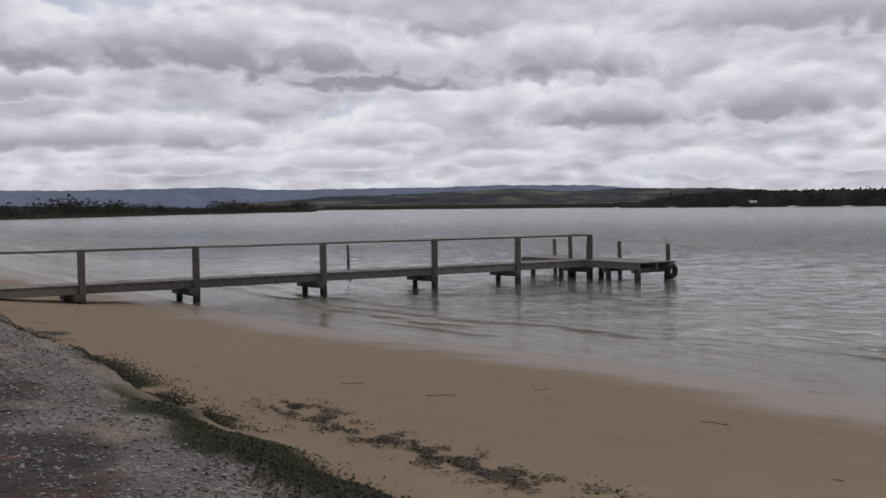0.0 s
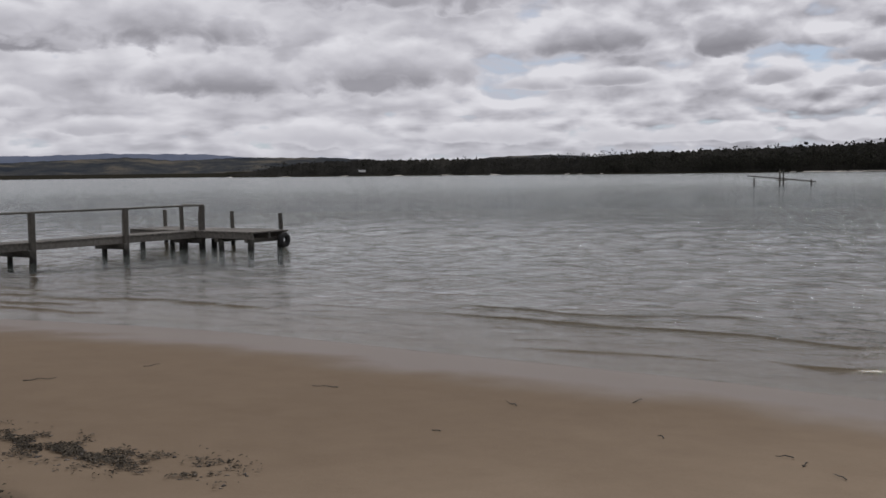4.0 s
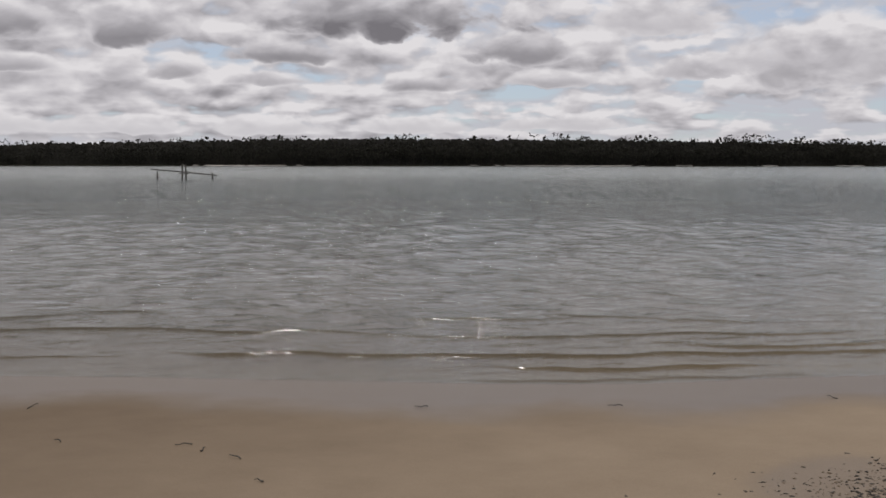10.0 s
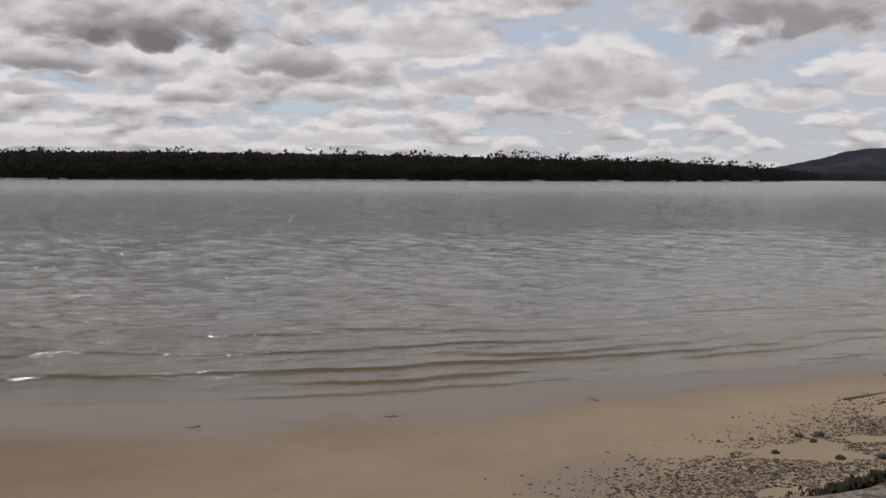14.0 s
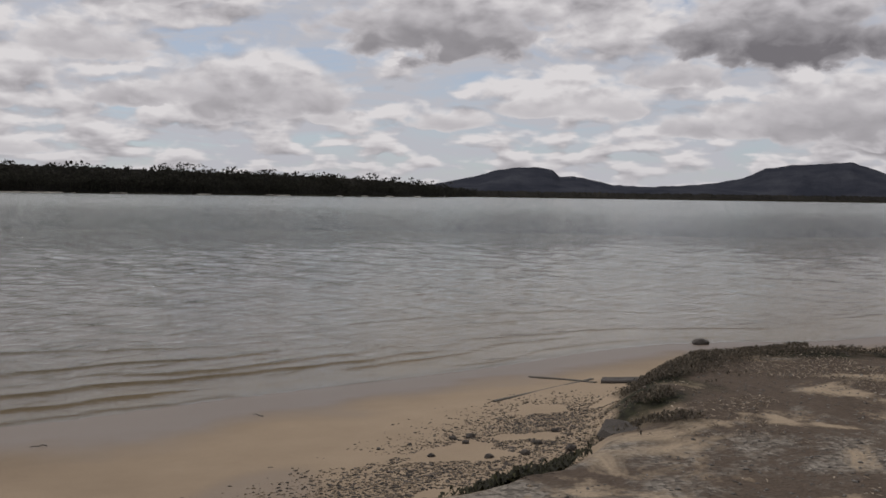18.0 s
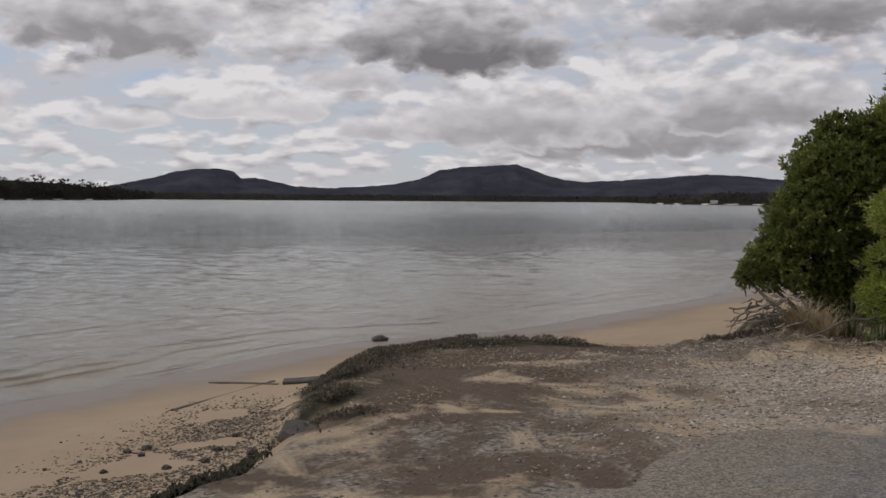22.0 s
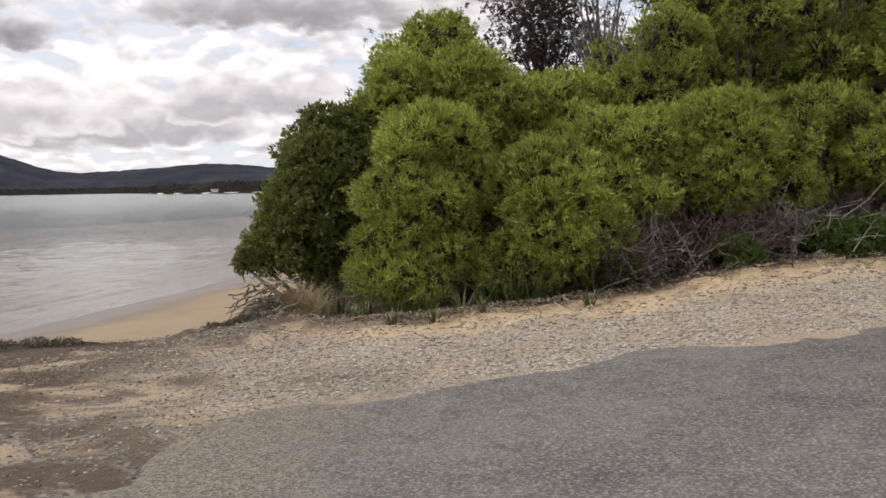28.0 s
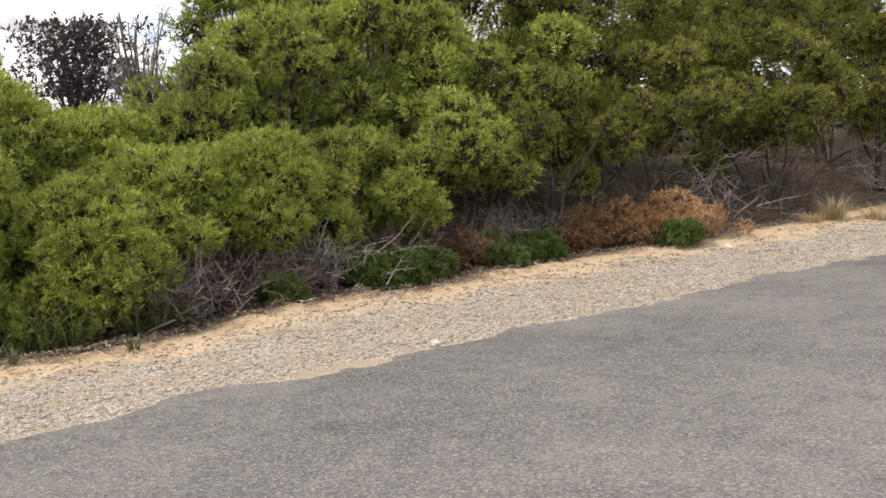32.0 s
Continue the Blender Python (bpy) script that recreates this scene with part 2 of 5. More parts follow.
def land_height(x, y, fine=True):
    x, y = np.asarray(x, float), np.asarray(y, float)
    r = np.hypot(x, y)
    dw = side_distance(x, y, SHORE)
    db = side_distance(x, y, BANK)
    ragged = rough(x * 1.1, y * 1.1, 5, 3) * 0.8 if fine else 0
    db2 = db + ragged
    frac = np.clip(dw, 0, None) / (np.clip(dw, 0, None) + np.clip(-db, 0, None) + 1e-6)
    beach = 0.47 * frac ** (0.85 + 1.0 * smooth(14, 21, y))
    sea = -np.minimum(0.045 * np.maximum(-dw, 0) ** 0.95, 2.2)
    z = np.where(dw > 0, beach, sea)
    if fine:
        z = z + rough(x * 0.5, y * 0.5, 3, 11) * 0.035 * smooth(0.2, 2, dw) + rough(x * 4, y * 4, 2, 5) * 0.012 * smooth(0.5, 2, dw)
    top = 0.8 + (road_height(y) - 0.8) * smooth(0.0, 6.5, db)
    ds = side_distance(x, y, SCRUB_EDGE)
    behind = np.where((y < 2) & (ds < 0), -ds, 0)
    top = top + 0.22 * np.minimum(behind, 14) * smooth(0, 3, behind) + 0.04 * smooth(1.5, 0.0, np.abs(ds)) * (y < 2)
    if fine:
        paved = smooth(-0.8, 0.5, side_distance(x, y, ROAD_EDGE))
        top = top + rough(x * 0.8, y * 0.8, 4, 21) * 0.10 * smooth(0.0, 1.0, db) * (1 - 0.95 * paved)
        top = top + rough(x * 3.0, y * 3.0, 4, 27) * 0.14 * smooth(0.5, -1.0, x) * smooth(-0.2, 0.2, db) * smooth(1.6, 0.7, db)
        ridge = smooth(2.3, 1.2, ds) * smooth(-0.4, 0.5, ds) * (y < -3)
        top = top + ridge * (0.05 + rough(x * 2.6, y * 2.6, 4, 23) * 0.16)
    wide = 0.85 + 0.25 * smooth(1.5, -0.5, x) * smooth(10.5, 9.0, y) - 0.35 * smooth(9.5, 11, y)
    k = smooth(-wide, 0.05, db2)
    z = z * (1 - k) + np.maximum(top, z) * k
    az = np.degrees(np.arctan2(x, y))
    beyond = r - far_shore(az)
    z = np.where((beyond > -60) & (dw < -60), np.where(beyond > 0, np.minimum(0.3 + 0.09 * beyond, np.where(az < -6.7, 2.6, 9)), z * np.clip(-beyond / 60, 0, 1)), z)
    return z, dw, db2


def ground_at(x, y):
    return float(land_height(np.array([x]), np.array([y]))[0][0])


def mesh_of(name, verts, faces, uvs=None):
    me = bpy.data.meshes.new(name)
    verts, faces = np.asarray(verts, np.float32), np.asarray(faces, np.int32)
    n, k = faces.shape
    me.vertices.add(len(verts))
    me.vertices.foreach_set("co", verts.ravel())
    me.loops.add(n * k)
    me.loops.foreach_set("vertex_index", faces.ravel())
    me.polygons.add(n)
    me.polygons.foreach_set("loop_start", np.arange(0, n * k, k, dtype=np.int32))
    me.update(calc_edges=True)
    return me


def shade_smooth(me):
    me.polygons.foreach_set("use_smooth", np.ones(len(me.polygons), bool))
    me.update()
    return me


def values(me, name, data):
    a = me.attributes.new(name, "FLOAT", "POINT")
    a.data.foreach_set("value", np.asarray(data, np.float32).ravel())


def part(name, shape, material, parent=None, label=""):
    """Links a bmesh or a mesh as one object, under a thing or a part."""
    if isinstance(shape, bmesh.types.BMesh):
        me = bpy.data.meshes.new(name)
        shape.to_mesh(me)
        shape.free()
    else:
        me = shape
    if material and not me.materials:
        me.materials.append(material)
    ob = new(name, me)
    if parent:
        ob.parent = parent
    return tagged(ob, label)


def thing(name, at, label, category, group="", kind=""):
    ob = new(name)
    ob.empty_display_size = 0.1
    ob.location = at
    return tagged(ob, label, category, group, kind)


def beam(bm, a, b, w, h, rng=None, bevel=0.012, up=(0, 0, 1)):
    """A squared timber from a to b with softened edges."""
    a, b = Vector(a), Vector(b)
    d = (b - a).normalized()
    u = Vector(up)
    s = d.cross(u)
    if s.length < 0.01:
        s = d.cross(Vector((1, 0, 0)))
    s.normalize()
    u = s.cross(d)
    e = min(bevel, w * 0.3, h * 0.3)
    ring = [(-w / 2 + e, -h / 2), (w / 2 - e, -h / 2), (w / 2, -h / 2 + e), (w / 2, h / 2 - e), (w / 2 - e, h / 2), (-w / 2 + e, h / 2), (-w / 2, h / 2 - e), (-w / 2, -h / 2 + e)]
    n = 3
    rows = []
    for k in range(n + 1):
        c = a + (b - a) * (k / n)
        j = Vector((0, 0, 0)) if rng is None else Vector((rng.uniform(-1, 1), rng.uniform(-1, 1), rng.uniform(-1, 1))) * 0.006
        rows.append([bm.verts.new(c + j + s * p + u * q) for p, q in ring])
    for r0, r1 in zip(rows, rows[1:]):
        for i in range(8):
            bm.faces.new((r0[i], r0[(i + 1) % 8], r1[(i + 1) % 8], r1[i]))
    bm.faces.new(rows[0][::-1])
    bm.faces.new(rows[-1])
    return bm


def pole(bm, a, b, r0, r1, sides=10, rng=None, bumps=5, wob=0.01):
    """A round tapered timber or limb."""
    a, b = Vector(a), Vector(b)
    d = (b - a).normalized()
    s = d.cross(Vector((0, 0, 1)))
    if s.length < 0.05:
        s = d.cross(Vector((1, 0, 0)))
    s.normalize()
    u = s.cross(d)
    rows = []
    for k in range(bumps + 1):
        f = k / bumps
        c = a + (b - a) * f
        if rng and 0 < k < bumps:
            c += (s * rng.uniform(-1, 1) + u * rng.uniform(-1, 1)) * wob
        rad = r0 + (r1 - r0) * f
        row = []
        for i in range(sides):
            t = 2 * math.pi * i / sides
            q = rad * (1 + (rng.uniform(-0.08, 0.08) if rng else 0))
            row.append(bm.verts.new(c + s * math.cos(t) * q + u * math.sin(t) * q))
        rows.append(row)
    for p, q in zip(rows, rows[1:]):
        for i in range(sides):
            bm.faces.new((p[i], p[(i + 1) % sides], q[(i + 1) % sides], q[i]))
    bm.faces.new(rows[0][::-1])
    bm.faces.new(rows[-1])
    return bm


# ---- materials ----
def material(name):
    m = bpy.data.materials.new(name)
    m.use_nodes = True
    return m, Nodes(m.node_tree)


def finish(g, color, roughness=0.8, height=None, strength=0.3, distance=0.02, **more):
    b = g.add("BsdfPrincipled", {"Base Color": color, "Roughness": roughness})
    for k, v in more.items():
        g.plug(v, b.inputs[k.replace("_", " ")])
    if height is not None:
        g.plug(g.add("Bump", {"Height": height, "Strength": strength, "Distance": distance}), b.inputs["Normal"])
    g.add("OutputMaterial", {"Surface": b})
    return b


def place(g):
    return g.add("NewGeometry").outputs["Position"]


def attribute(g, name):
    return g.add("Attribute", attribute_name=name).outputs["Fac"]


def timber_material(name, dark, light, weed=False):
    m, g = material(name)
    p = g.add("TexCoord").outputs["Object"]
    world_p = place(g)
    streak = g.noise(g.vec("MULTIPLY", p, (3, 3, 3)), 4.0, 8.0, 0.65, 0.4)
    fine = g.noise(p, 45.0, 4.0, 0.6)
    tone = g.math("ADD", g.math("MULTIPLY", streak, 0.75), g.math("MULTIPLY", fine, 0.3))
    rnd = g.add("ObjectInfo").outputs["Random"]
    tone = g.math("ADD", tone, g.span(rnd, 0, 1, -0.12, 0.12))
    col = g.ramp(tone, [(0.25, dark), (0.75, light)])
    if weed:  # dark slime and growth below the tide mark
        z = g.add("SeparateXYZ", {0: world_p}).outputs[2]
        wet = g.span(g.math("ADD", z, g.math("MULTIPLY", streak, 0.25)), 0.18, 0.5, 1.0, 0.0)
        col = g.mix(wet, col, (0.018, 0.017, 0.014))
    finish(g, col, 0.85, g.math("ADD", streak, g.math("MULTIPLY", fine, 0.5)), 0.5, 0.015)
    return m


WOOD = timber_material("weathered_timber", (0.045, 0.042, 0.036), (0.20, 0.185, 0.16))
PILE = timber_material("tidal_timber", (0.030, 0.028, 0.024), (0.13, 0.12, 0.10), weed=True)


def ground_material():
    m, g = material("shore_ground")
    p = place(g)
    bank, verge, west = attribute(g, "bank"), attribute(g, "verge"), attribute(g, "west")
    wet = attribute(g, "wet")
    n0, n1, n2, n3 = g.noise(p, 0.35, 4.0), g.noise(p, 2.2, 6.0, 0.6), g.noise(p, 14.0, 5.0, 0.65), g.noise(p, 90.0, 3.0, 0.7)
    # beach sand
    sand = g.ramp(g.math("ADD", g.math("MULTIPLY", n0, 0.6), g.math("MULTIPLY", n1, 0.4)), [(0.3, (0.275, 0.214, 0.150)), (0.7, (0.375, 0.298, 0.213))])
    sand = g.mix(g.span(n3, 0.35, 0.75, 0.0, 0.35), sand, (0.16, 0.117, 0.076))
    # darker brown sand towards the jetty
    sand = g.mix(attribute(g, "dark_sand"), sand, g.mix(n1, (0.140, 0.102, 0.067), (0.190, 0.142, 0.096)))
    sand = g.mix(wet, sand, (0.135, 0.100, 0.071))
    # gravelly bank, matted with dark weed litter towards its edge
    chips = g.add("TexVoronoi", {"Vector": p, "Scale": 34.0})
    patch = g.noise(p, 0.75, 6.0, 0.62, 0.6)
    grey = g.mix(g.span(chips.outputs["Color"], 0.2, 0.8), (0.075, 0.067, 0.058), (0.26, 0.235, 0.20))
    crust = g.mix(g.span(g.noise(p, 26.0, 5.0, 0.7), 0.38, 0.64), (0.045, 0.042, 0.040), (0.25, 0.235, 0.215))
    grey = g.mix(west, grey, g.mix(g.span(n1, 0.35, 0.7), crust, (0.085, 0.074, 0.066)))
    tan = g.mix(n2, (0.22, 0.165, 0.11), (0.36, 0.285, 0.20))
    grey = g.mix(g.math("MULTIPLY", g.span(patch, 0.52, 0.57), g.span(west, 0, 1, 1.0, 0.25)), grey, tan)
    mat_at = g.math("ADD", g.math("ADD", g.math("MULTIPLY", g.noise(p, 1.1, 6.0, 0.65, 0.5), 0.7), g.math("MULTIPLY", n2, 0.2)), g.math("MULTIPLY", attribute(g, "edge"), 0.05))
    litter = g.math("MULTIPLY", g.span(g.math("ADD", mat_at, g.math("MULTIPLY", attribute(g, "matted"), 0.13)), 0.455, 0.54), g.span(west, 0, 1, 1.0, 0.5))
    grey = g.mix(litter, grey, g.mix(n2, (0.042, 0.032, 0.025), (0.140, 0.108, 0.082)))
    grey = g.mix(g.span(g.noise(g.vec("ADD", p, (7.0, 3.0, 0.0)), 0.8, 6.0, 0.65, 0.8), 0.54, 0.61, 0.0, g.span(west, 0, 1, 0.9, 0.2)), grey, g.mix(n3, tan, (0.40, 0.33, 0.24)))
    grey = g.mix(attribute(g, "soil"), grey, g.mix(g.span(n2, 0.3, 0.7), (0.016, 0.014, 0.0125), (0.062, 0.054, 0.048)))
    grey = g.mix(g.math("MULTIPLY", attribute(g, "soil"), g.span(g.noise(p, 1.7, 5.0, 0.6), 0.52, 0.62)), grey, (0.065, 0.038, 0.030))
    # wet peat and weed on the scarp below the jetty bank
    peat = g.mix(g.span(n2, 0.35, 0.65), (0.010, 0.010, 0.007), (0.032, 0.033, 0.017))
    # verge: gravel beside the road, then bare sand, then twig litter under the scrub
    fine = g.add("TexVoronoi", {"Vector": p, "Scale": 62.0})
    pale = g.mix(g.span(fine.outputs["Color"], 0.2, 0.8), (0.12, 0.104, 0.086), (0.48, 0.43, 0.365))
    pale = g.mix(g.span(n1, 0.42, 0.6, 0.0, 0.6), pale, (0.31, 0.245, 0.17))
    bare = g.mix(g.span(n2, 0.35, 0.65), (0.38, 0.285, 0.18), (0.50, 0.40, 0.27))
    pale = g.mix(attribute(g, "strip"), pale, bare)
    # twig litter, its colour darkened to paint shade under the scrub
    duff_shade = g.mix(g.span(n2, 0.35, 0.65), (0.045, 0.036, 0.028), (0.17, 0.138, 0.105))
    pale = g.mix(attribute(g, "duff_shade"), pale, duff_shade)
    col = g.mix(bank, sand, grey)
    col = g.mix(attribute(g, "scarp"), col, peat)
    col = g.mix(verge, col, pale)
    bush = g.mix(n2, (0.018, 0.017, 0.014), (0.034, 0.032, 0.024))
    col = g.mix(attribute(g, "far"), col, bush)
    h = g.math("ADD", g.math("MULTIPLY", n2, 0.5), g.math("MULTIPLY", n3, 0.25))
    h = g.math("ADD", h, g.math("MULTIPLY", g.math("MULTIPLY", chips.outputs["Distance"], 1.2), g.math("MAXIMUM", bank, verge)))
    h = g.math("MULTIPLY", h, g.span(wet, 0.0, 1.0, 1.0, 0.06))
    rgh = g.span(wet, 0.0, 1.0, 0.9, 0.36)
    b = finish(g, col, rgh, h, 0.5, 0.02, Specular_IOR_Level=g.math("MULTIPLY", g.span(wet, 0.0, 1.0, 0.12, 0.30), g.span(attribute(g, "far"), 0.0, 1.0, 1.0, 0.0)))
    return m


def asphalt_material():
    m, g = material("worn_asphalt")
    p = place(g)
    chips = g.add("TexVoronoi", {"Vector": p, "Scale": 75.0})
    n0, n1, n2 = g.noise(p, 0.5, 4.0, 0.6), g.noise(p, 5.0, 6.0, 0.7), g.noise(p, 60.0, 3.0, 0.7)
    col = g.ramp(g.math("ADD", g.math("MULTIPLY", n0, 0.55), g.math("MULTIPLY", n1, 0.45)), [(0.38, (0.062, 0.060, 0.061)), (0.62, (0.155, 0.149, 0.145))])
    fleck = g.noise(p, 40.0, 4.0, 0.75)
    col = g.mix(g.span(fleck, 0.54, 0.68, 0.0, 0.75), col, (0.40, 0.385, 0.355))
    col = g.mix(g.span(fleck, 0.48, 0.32, 0.0, 0.6), col, (0.05, 0.05, 0.051))
    col = g.mix(g.span(chips.outputs["Color"], 0.55, 0.95, 0.0, 0.5), col, (0.34, 0.33, 0.31))
    col = g.mix(g.span(n2, 0.25, 0.45, 0.6, 0.0), col, (0.035, 0.035, 0.036))
    h = g.math("ADD", chips.outputs["Distance"], n2)
    # gravel swept over the worn end of the seal
    thin = g.math("ADD", g.math("MULTIPLY", attribute(g, "rim"), 0.85), g.math("ADD", g.math("MULTIPLY", n1, 0.45), g.math("MULTIPLY", g.noise(p, 1.1, 5.0, 0.65, 0.6), 0.75)))
    col = g.mix(g.span(thin, 0.98, 1.22, 0.0, 0.85), col, g.mix(g.span(chips.outputs["Color"], 0.2, 0.8), (0.085, 0.075, 0.062), (0.27, 0.24, 0.195)))
    finish(g, col, 0.85, h, 0.6, 0.01, Specular_IOR_Level=0.2)
    return m


def water_material():
    m, g = material("rippled_water")
    p = place(g)
    depth = attribute(g, "deep")
    flat = g.vec("MULTIPLY", p, (1.0, 1.0, 0.0))
    turned = g.add("VectorRotate", {"Vector": flat, "Angle": 0.75}, rotation_type="Z_AXIS").outputs[0]
    r1 = g.noise(g.vec("MULTIPLY", turned, (0.7, 1.5, 1.0)), 2.0, 4.0, 0.5, 0.4)
    r2 = g.noise(g.vec("MULTIPLY", turned, (0.35, 0.8, 1.0)), 0.28, 4.0, 0.6, 0.3)
    # flat water between short steep crests
    peak = g.math("POWER", g.span(r1, 0.44, 0.74), 1.5)
    h = g.math("ADD", g.math("MULTIPLY", peak, 0.055), g.math("MULTIPLY", r2, 0.14))
    h = g.math("MULTIPLY", h, g.span(depth, 0.02, 0.30, 0.2, 1.0))
    h = g.math("ADD", h, g.math("MULTIPLY", g.noise(g.vec("MULTIPLY", turned, (1.0, 1.7, 1.0)), 8.0, 3.0, 0.6, 0.4), 0.008))
    near = g.add("Bump", {"Height": h, "Strength": 0.85, "Distance": 1.0})
    # farther out the ripples lie closer than the eye can part: facets, gathered in gusts
    facet = g.add("TexNoise", {"Vector": g.vec("MULTIPLY", turned, (0.6, 1.4, 1.0)), "Scale": 2.4, "Detail": 3.0}).outputs["Color"]
    gust = g.noise(g.vec("MULTIPLY", turned, (0.05, 0.02, 1.0)), 1.0, 5.0, 0.6, 0.4)
    tilt = g.math("MULTIPLY", attribute(g, "open"), g.span(gust, 0.32, 0.68, 0.45, 1.3))
    facet = g.vec("MULTIPLY", g.vec("SUBTRACT", facet, (0.5, 0.5, 0.5)), (1.0, 1.0, 0.0))
    wave = g.add("TexNoise", {"Vector": g.vec("MULTIPLY", turned, (0.30, 0.9, 1.0)), "Scale": 0.8, "Detail": 4.0, "Distortion": 0.4}).outputs["Color"]
    wave = g.vec("MULTIPLY", g.vec("SUBTRACT", wave, (0.5, 0.5, 0.5)), (0.10, 0.10, 0.0))
    bump = g.vec("NORMALIZE", g.vec("ADD", near, g.vec("ADD", g.vec("SCALE", facet, tilt), g.vec("SCALE", wave, g.span(depth, 0.05, 0.6)))))
    gloss = g.add("BsdfGlossy", {"Color": (0.85, 0.865, 0.855, 1), "Roughness": g.span(attribute(g, "open"), 0.0, 1.0, 0.03, 0.13), "Normal": bump})
    body = g.add("BsdfDiffuse", {"Color": (0.132, 0.150, 0.137, 1)})
    clear = g.add("BsdfTransparent", {"Color": (0.88, 0.87, 0.80, 1)})
    under = g.add("MixShader", {0: g.span(depth, 0.0, 1.0, 0.02, 1.0), 1: clear, 2: body})
    fres = g.add("Fresnel", {"IOR": 1.33, "Normal": bump})
    top = g.add("MixShader", {0: fres, 1: under, 2: gloss})
    g.add("OutputMaterial", {"Surface": top})
    return m


def leaf_material(name, a, b, c, gloss=0.5):
    m, g = material(name)
    rnd = g.add("NewGeometry").outputs["Random Per Island"]
    tip = attribute(g, "tip")
    col = g.ramp(rnd, [(0.0, a), (0.55, b), (1.0, c)])
    col = g.mix(g.math("MULTIPLY", tip, 0.45), col, c)
    br = g.math("MULTIPLY", g.span(g.noise(place(g), 0.8, 3.0), 0.3, 0.7, 0.75, 1.25), g.span(attribute(g, "tuft"), 0.0, 1.0, 0.62, 1.38))
    col = g.vec("SCALE", col, br)
    d = g.add("BsdfPrincipled", {"Base Color": col, "Roughness": gloss, "Specular IOR Level": 0.22})
    t = g.add("BsdfTranslucent", {"Color": col})
    g.add("OutputMaterial", {"Surface": g.add("MixShader", {0: 0.32, 1: d, 2: t})})
    return m


def plain_material(name, a, b, scale=6.0, roughness=0.85, bump=0.4):
    m, g = material(name)
    p = g.add("TexCoord").outputs["Object"]
    n = g.noise(p, scale, 6.0, 0.65)
    rnd = g.add("ObjectInfo").outputs["Random"]
    f = g.math("ADD", n, g.span(rnd, 0, 1, -0.15, 0.15))
    f = g.math("ADD", f, g.span(g.add("NewGeometry").outputs["Random Per Island"], 0, 1, -0.2, 0.2))
    finish(g, g.ramp(f, [(0.3, a), (0.7, b)]), roughness, g.noise(p, scale * 6, 4.0), bump, 0.02)
    return m


# dull olive leaf, darkened partly to paint in the shade of the canopy
LEAF_DULL_SHADED = leaf_material("dull_shaded_leaf", (0.055, 0.072, 0.015), (0.135, 0.160, 0.028), (0.31, 0.32, 0.07))
GROUND, ASPHALT, WATER = ground_material(), asphalt_material(), water_material()
LEAF = leaf_material("wattle_leaf", (0.096, 0.134, 0.028), (0.222, 0.282, 0.052), (0.44, 0.485, 0.115))
LEAF_DARK = leaf_material("dark_leaf", (0.060, 0.086, 0.026), (0.115, 0.150, 0.040), (0.24, 0.27, 0.08))
# dark brown leaf that puts shade into the gaps of the crowns
SHADE_FILL_LEAF = leaf_material("shade_fill_dead_leaf", (0.034, 0.028, 0.018), (0.070, 0.056, 0.034), (0.12, 0.095, 0.06), 0.9)
LEAF_FAR = leaf_material("far_leaf", (0.020, 0.020, 0.0165), (0.030, 0.030, 0.0235), (0.048, 0.047, 0.036), 0.9)
TWIG = plain_material("grey_twig", (0.10, 0.085, 0.075), (0.26, 0.23, 0.20), 20)
BARK = plain_material("dark_bark", (0.035, 0.028, 0.022), (0.11, 0.09, 0.07), 12)

# ---- ground, road, water ----
def polar(azimuths, radii):
    a, r = np.meshgrid(np.radians(azimuths), radii)
    x, y = np.sin(a) * r, np.cos(a) * r
    n, k = a.shape
    i = np.arange(n * k).reshape(n, k)
    q = np.stack([i[:-1, :-1], i[1:, :-1], i[1:, 1:], i[:-1, 1:]], -1).reshape(-1, 4)
    return x.ravel(), y.ravel(), q


BEARINGS = np.concatenate([np.arange(-180, -34, 4.0), np.arange(-32, 184, 0.36)])
BEARINGS = np.concatenate([BEARINGS[BEARINGS < 180], [180.0]])
RADII = [0.05, 0.5, 1, 1.5, 2, 2.5, 3]
while RADII[-1] < 4800:
    RADII.append(RADII[-1] + (max(0.09, RADII[-1] * 0.016) if RADII[-1] < 45 else RADII[-1] * 0.055))
gx, gy, gq = polar(BEARINGS, np.array(RADII))
gz, gdw, gdb = land_height(gx, gy)
gz = gz - 0.05 * smooth(0.6, 1.3, side_distance(gx, gy, ROAD_EDGE)) * (np.hypot(gx, gy) < 60)
me = shade_smooth(mesh_of("ground", np.stack([gx, gy, gz], -1), gq[:, ::-1]))
edge_n = rough(gx * 1.1, gy * 1.1, 5, 31)
ds = side_distance(gx, gy, SCRUB_EDGE)
dr = side_distance(gx, gy, ROAD_EDGE)
bankw = smooth(-0.35, 0.05, gdb + edge_n * 0.3)
vergew = bankw * smooth(0.4, 2.6, side_distance(gx, gy, BANK) + edge_n * 1.5) * smooth(-2.0, -6.0, gy + edge_n * 4)
values(me, "bank", bankw)
values(me, "verge", vergew)
values(me, "edge", smooth(3.2, 0.4, side_distance(gx, gy, BANK)) * smooth(2, 5, gx) + (0.9 * smooth(0.9, 2.2, side_distance(gx, gy, BANK)) - 0.5 * smooth(1.4, 0.5, side_distance(gx, gy, BANK))) * smooth(1, -1, gx))
values(me, "strip", smooth(1.75, 1.15, ds + edge_n * 0.8) * smooth(-4.5, -6.0, gy))
values(me, "duff_shade", smooth(0.5, 0.05, ds + edge_n * 0.9) * smooth(-4.5, -6.0, gy))
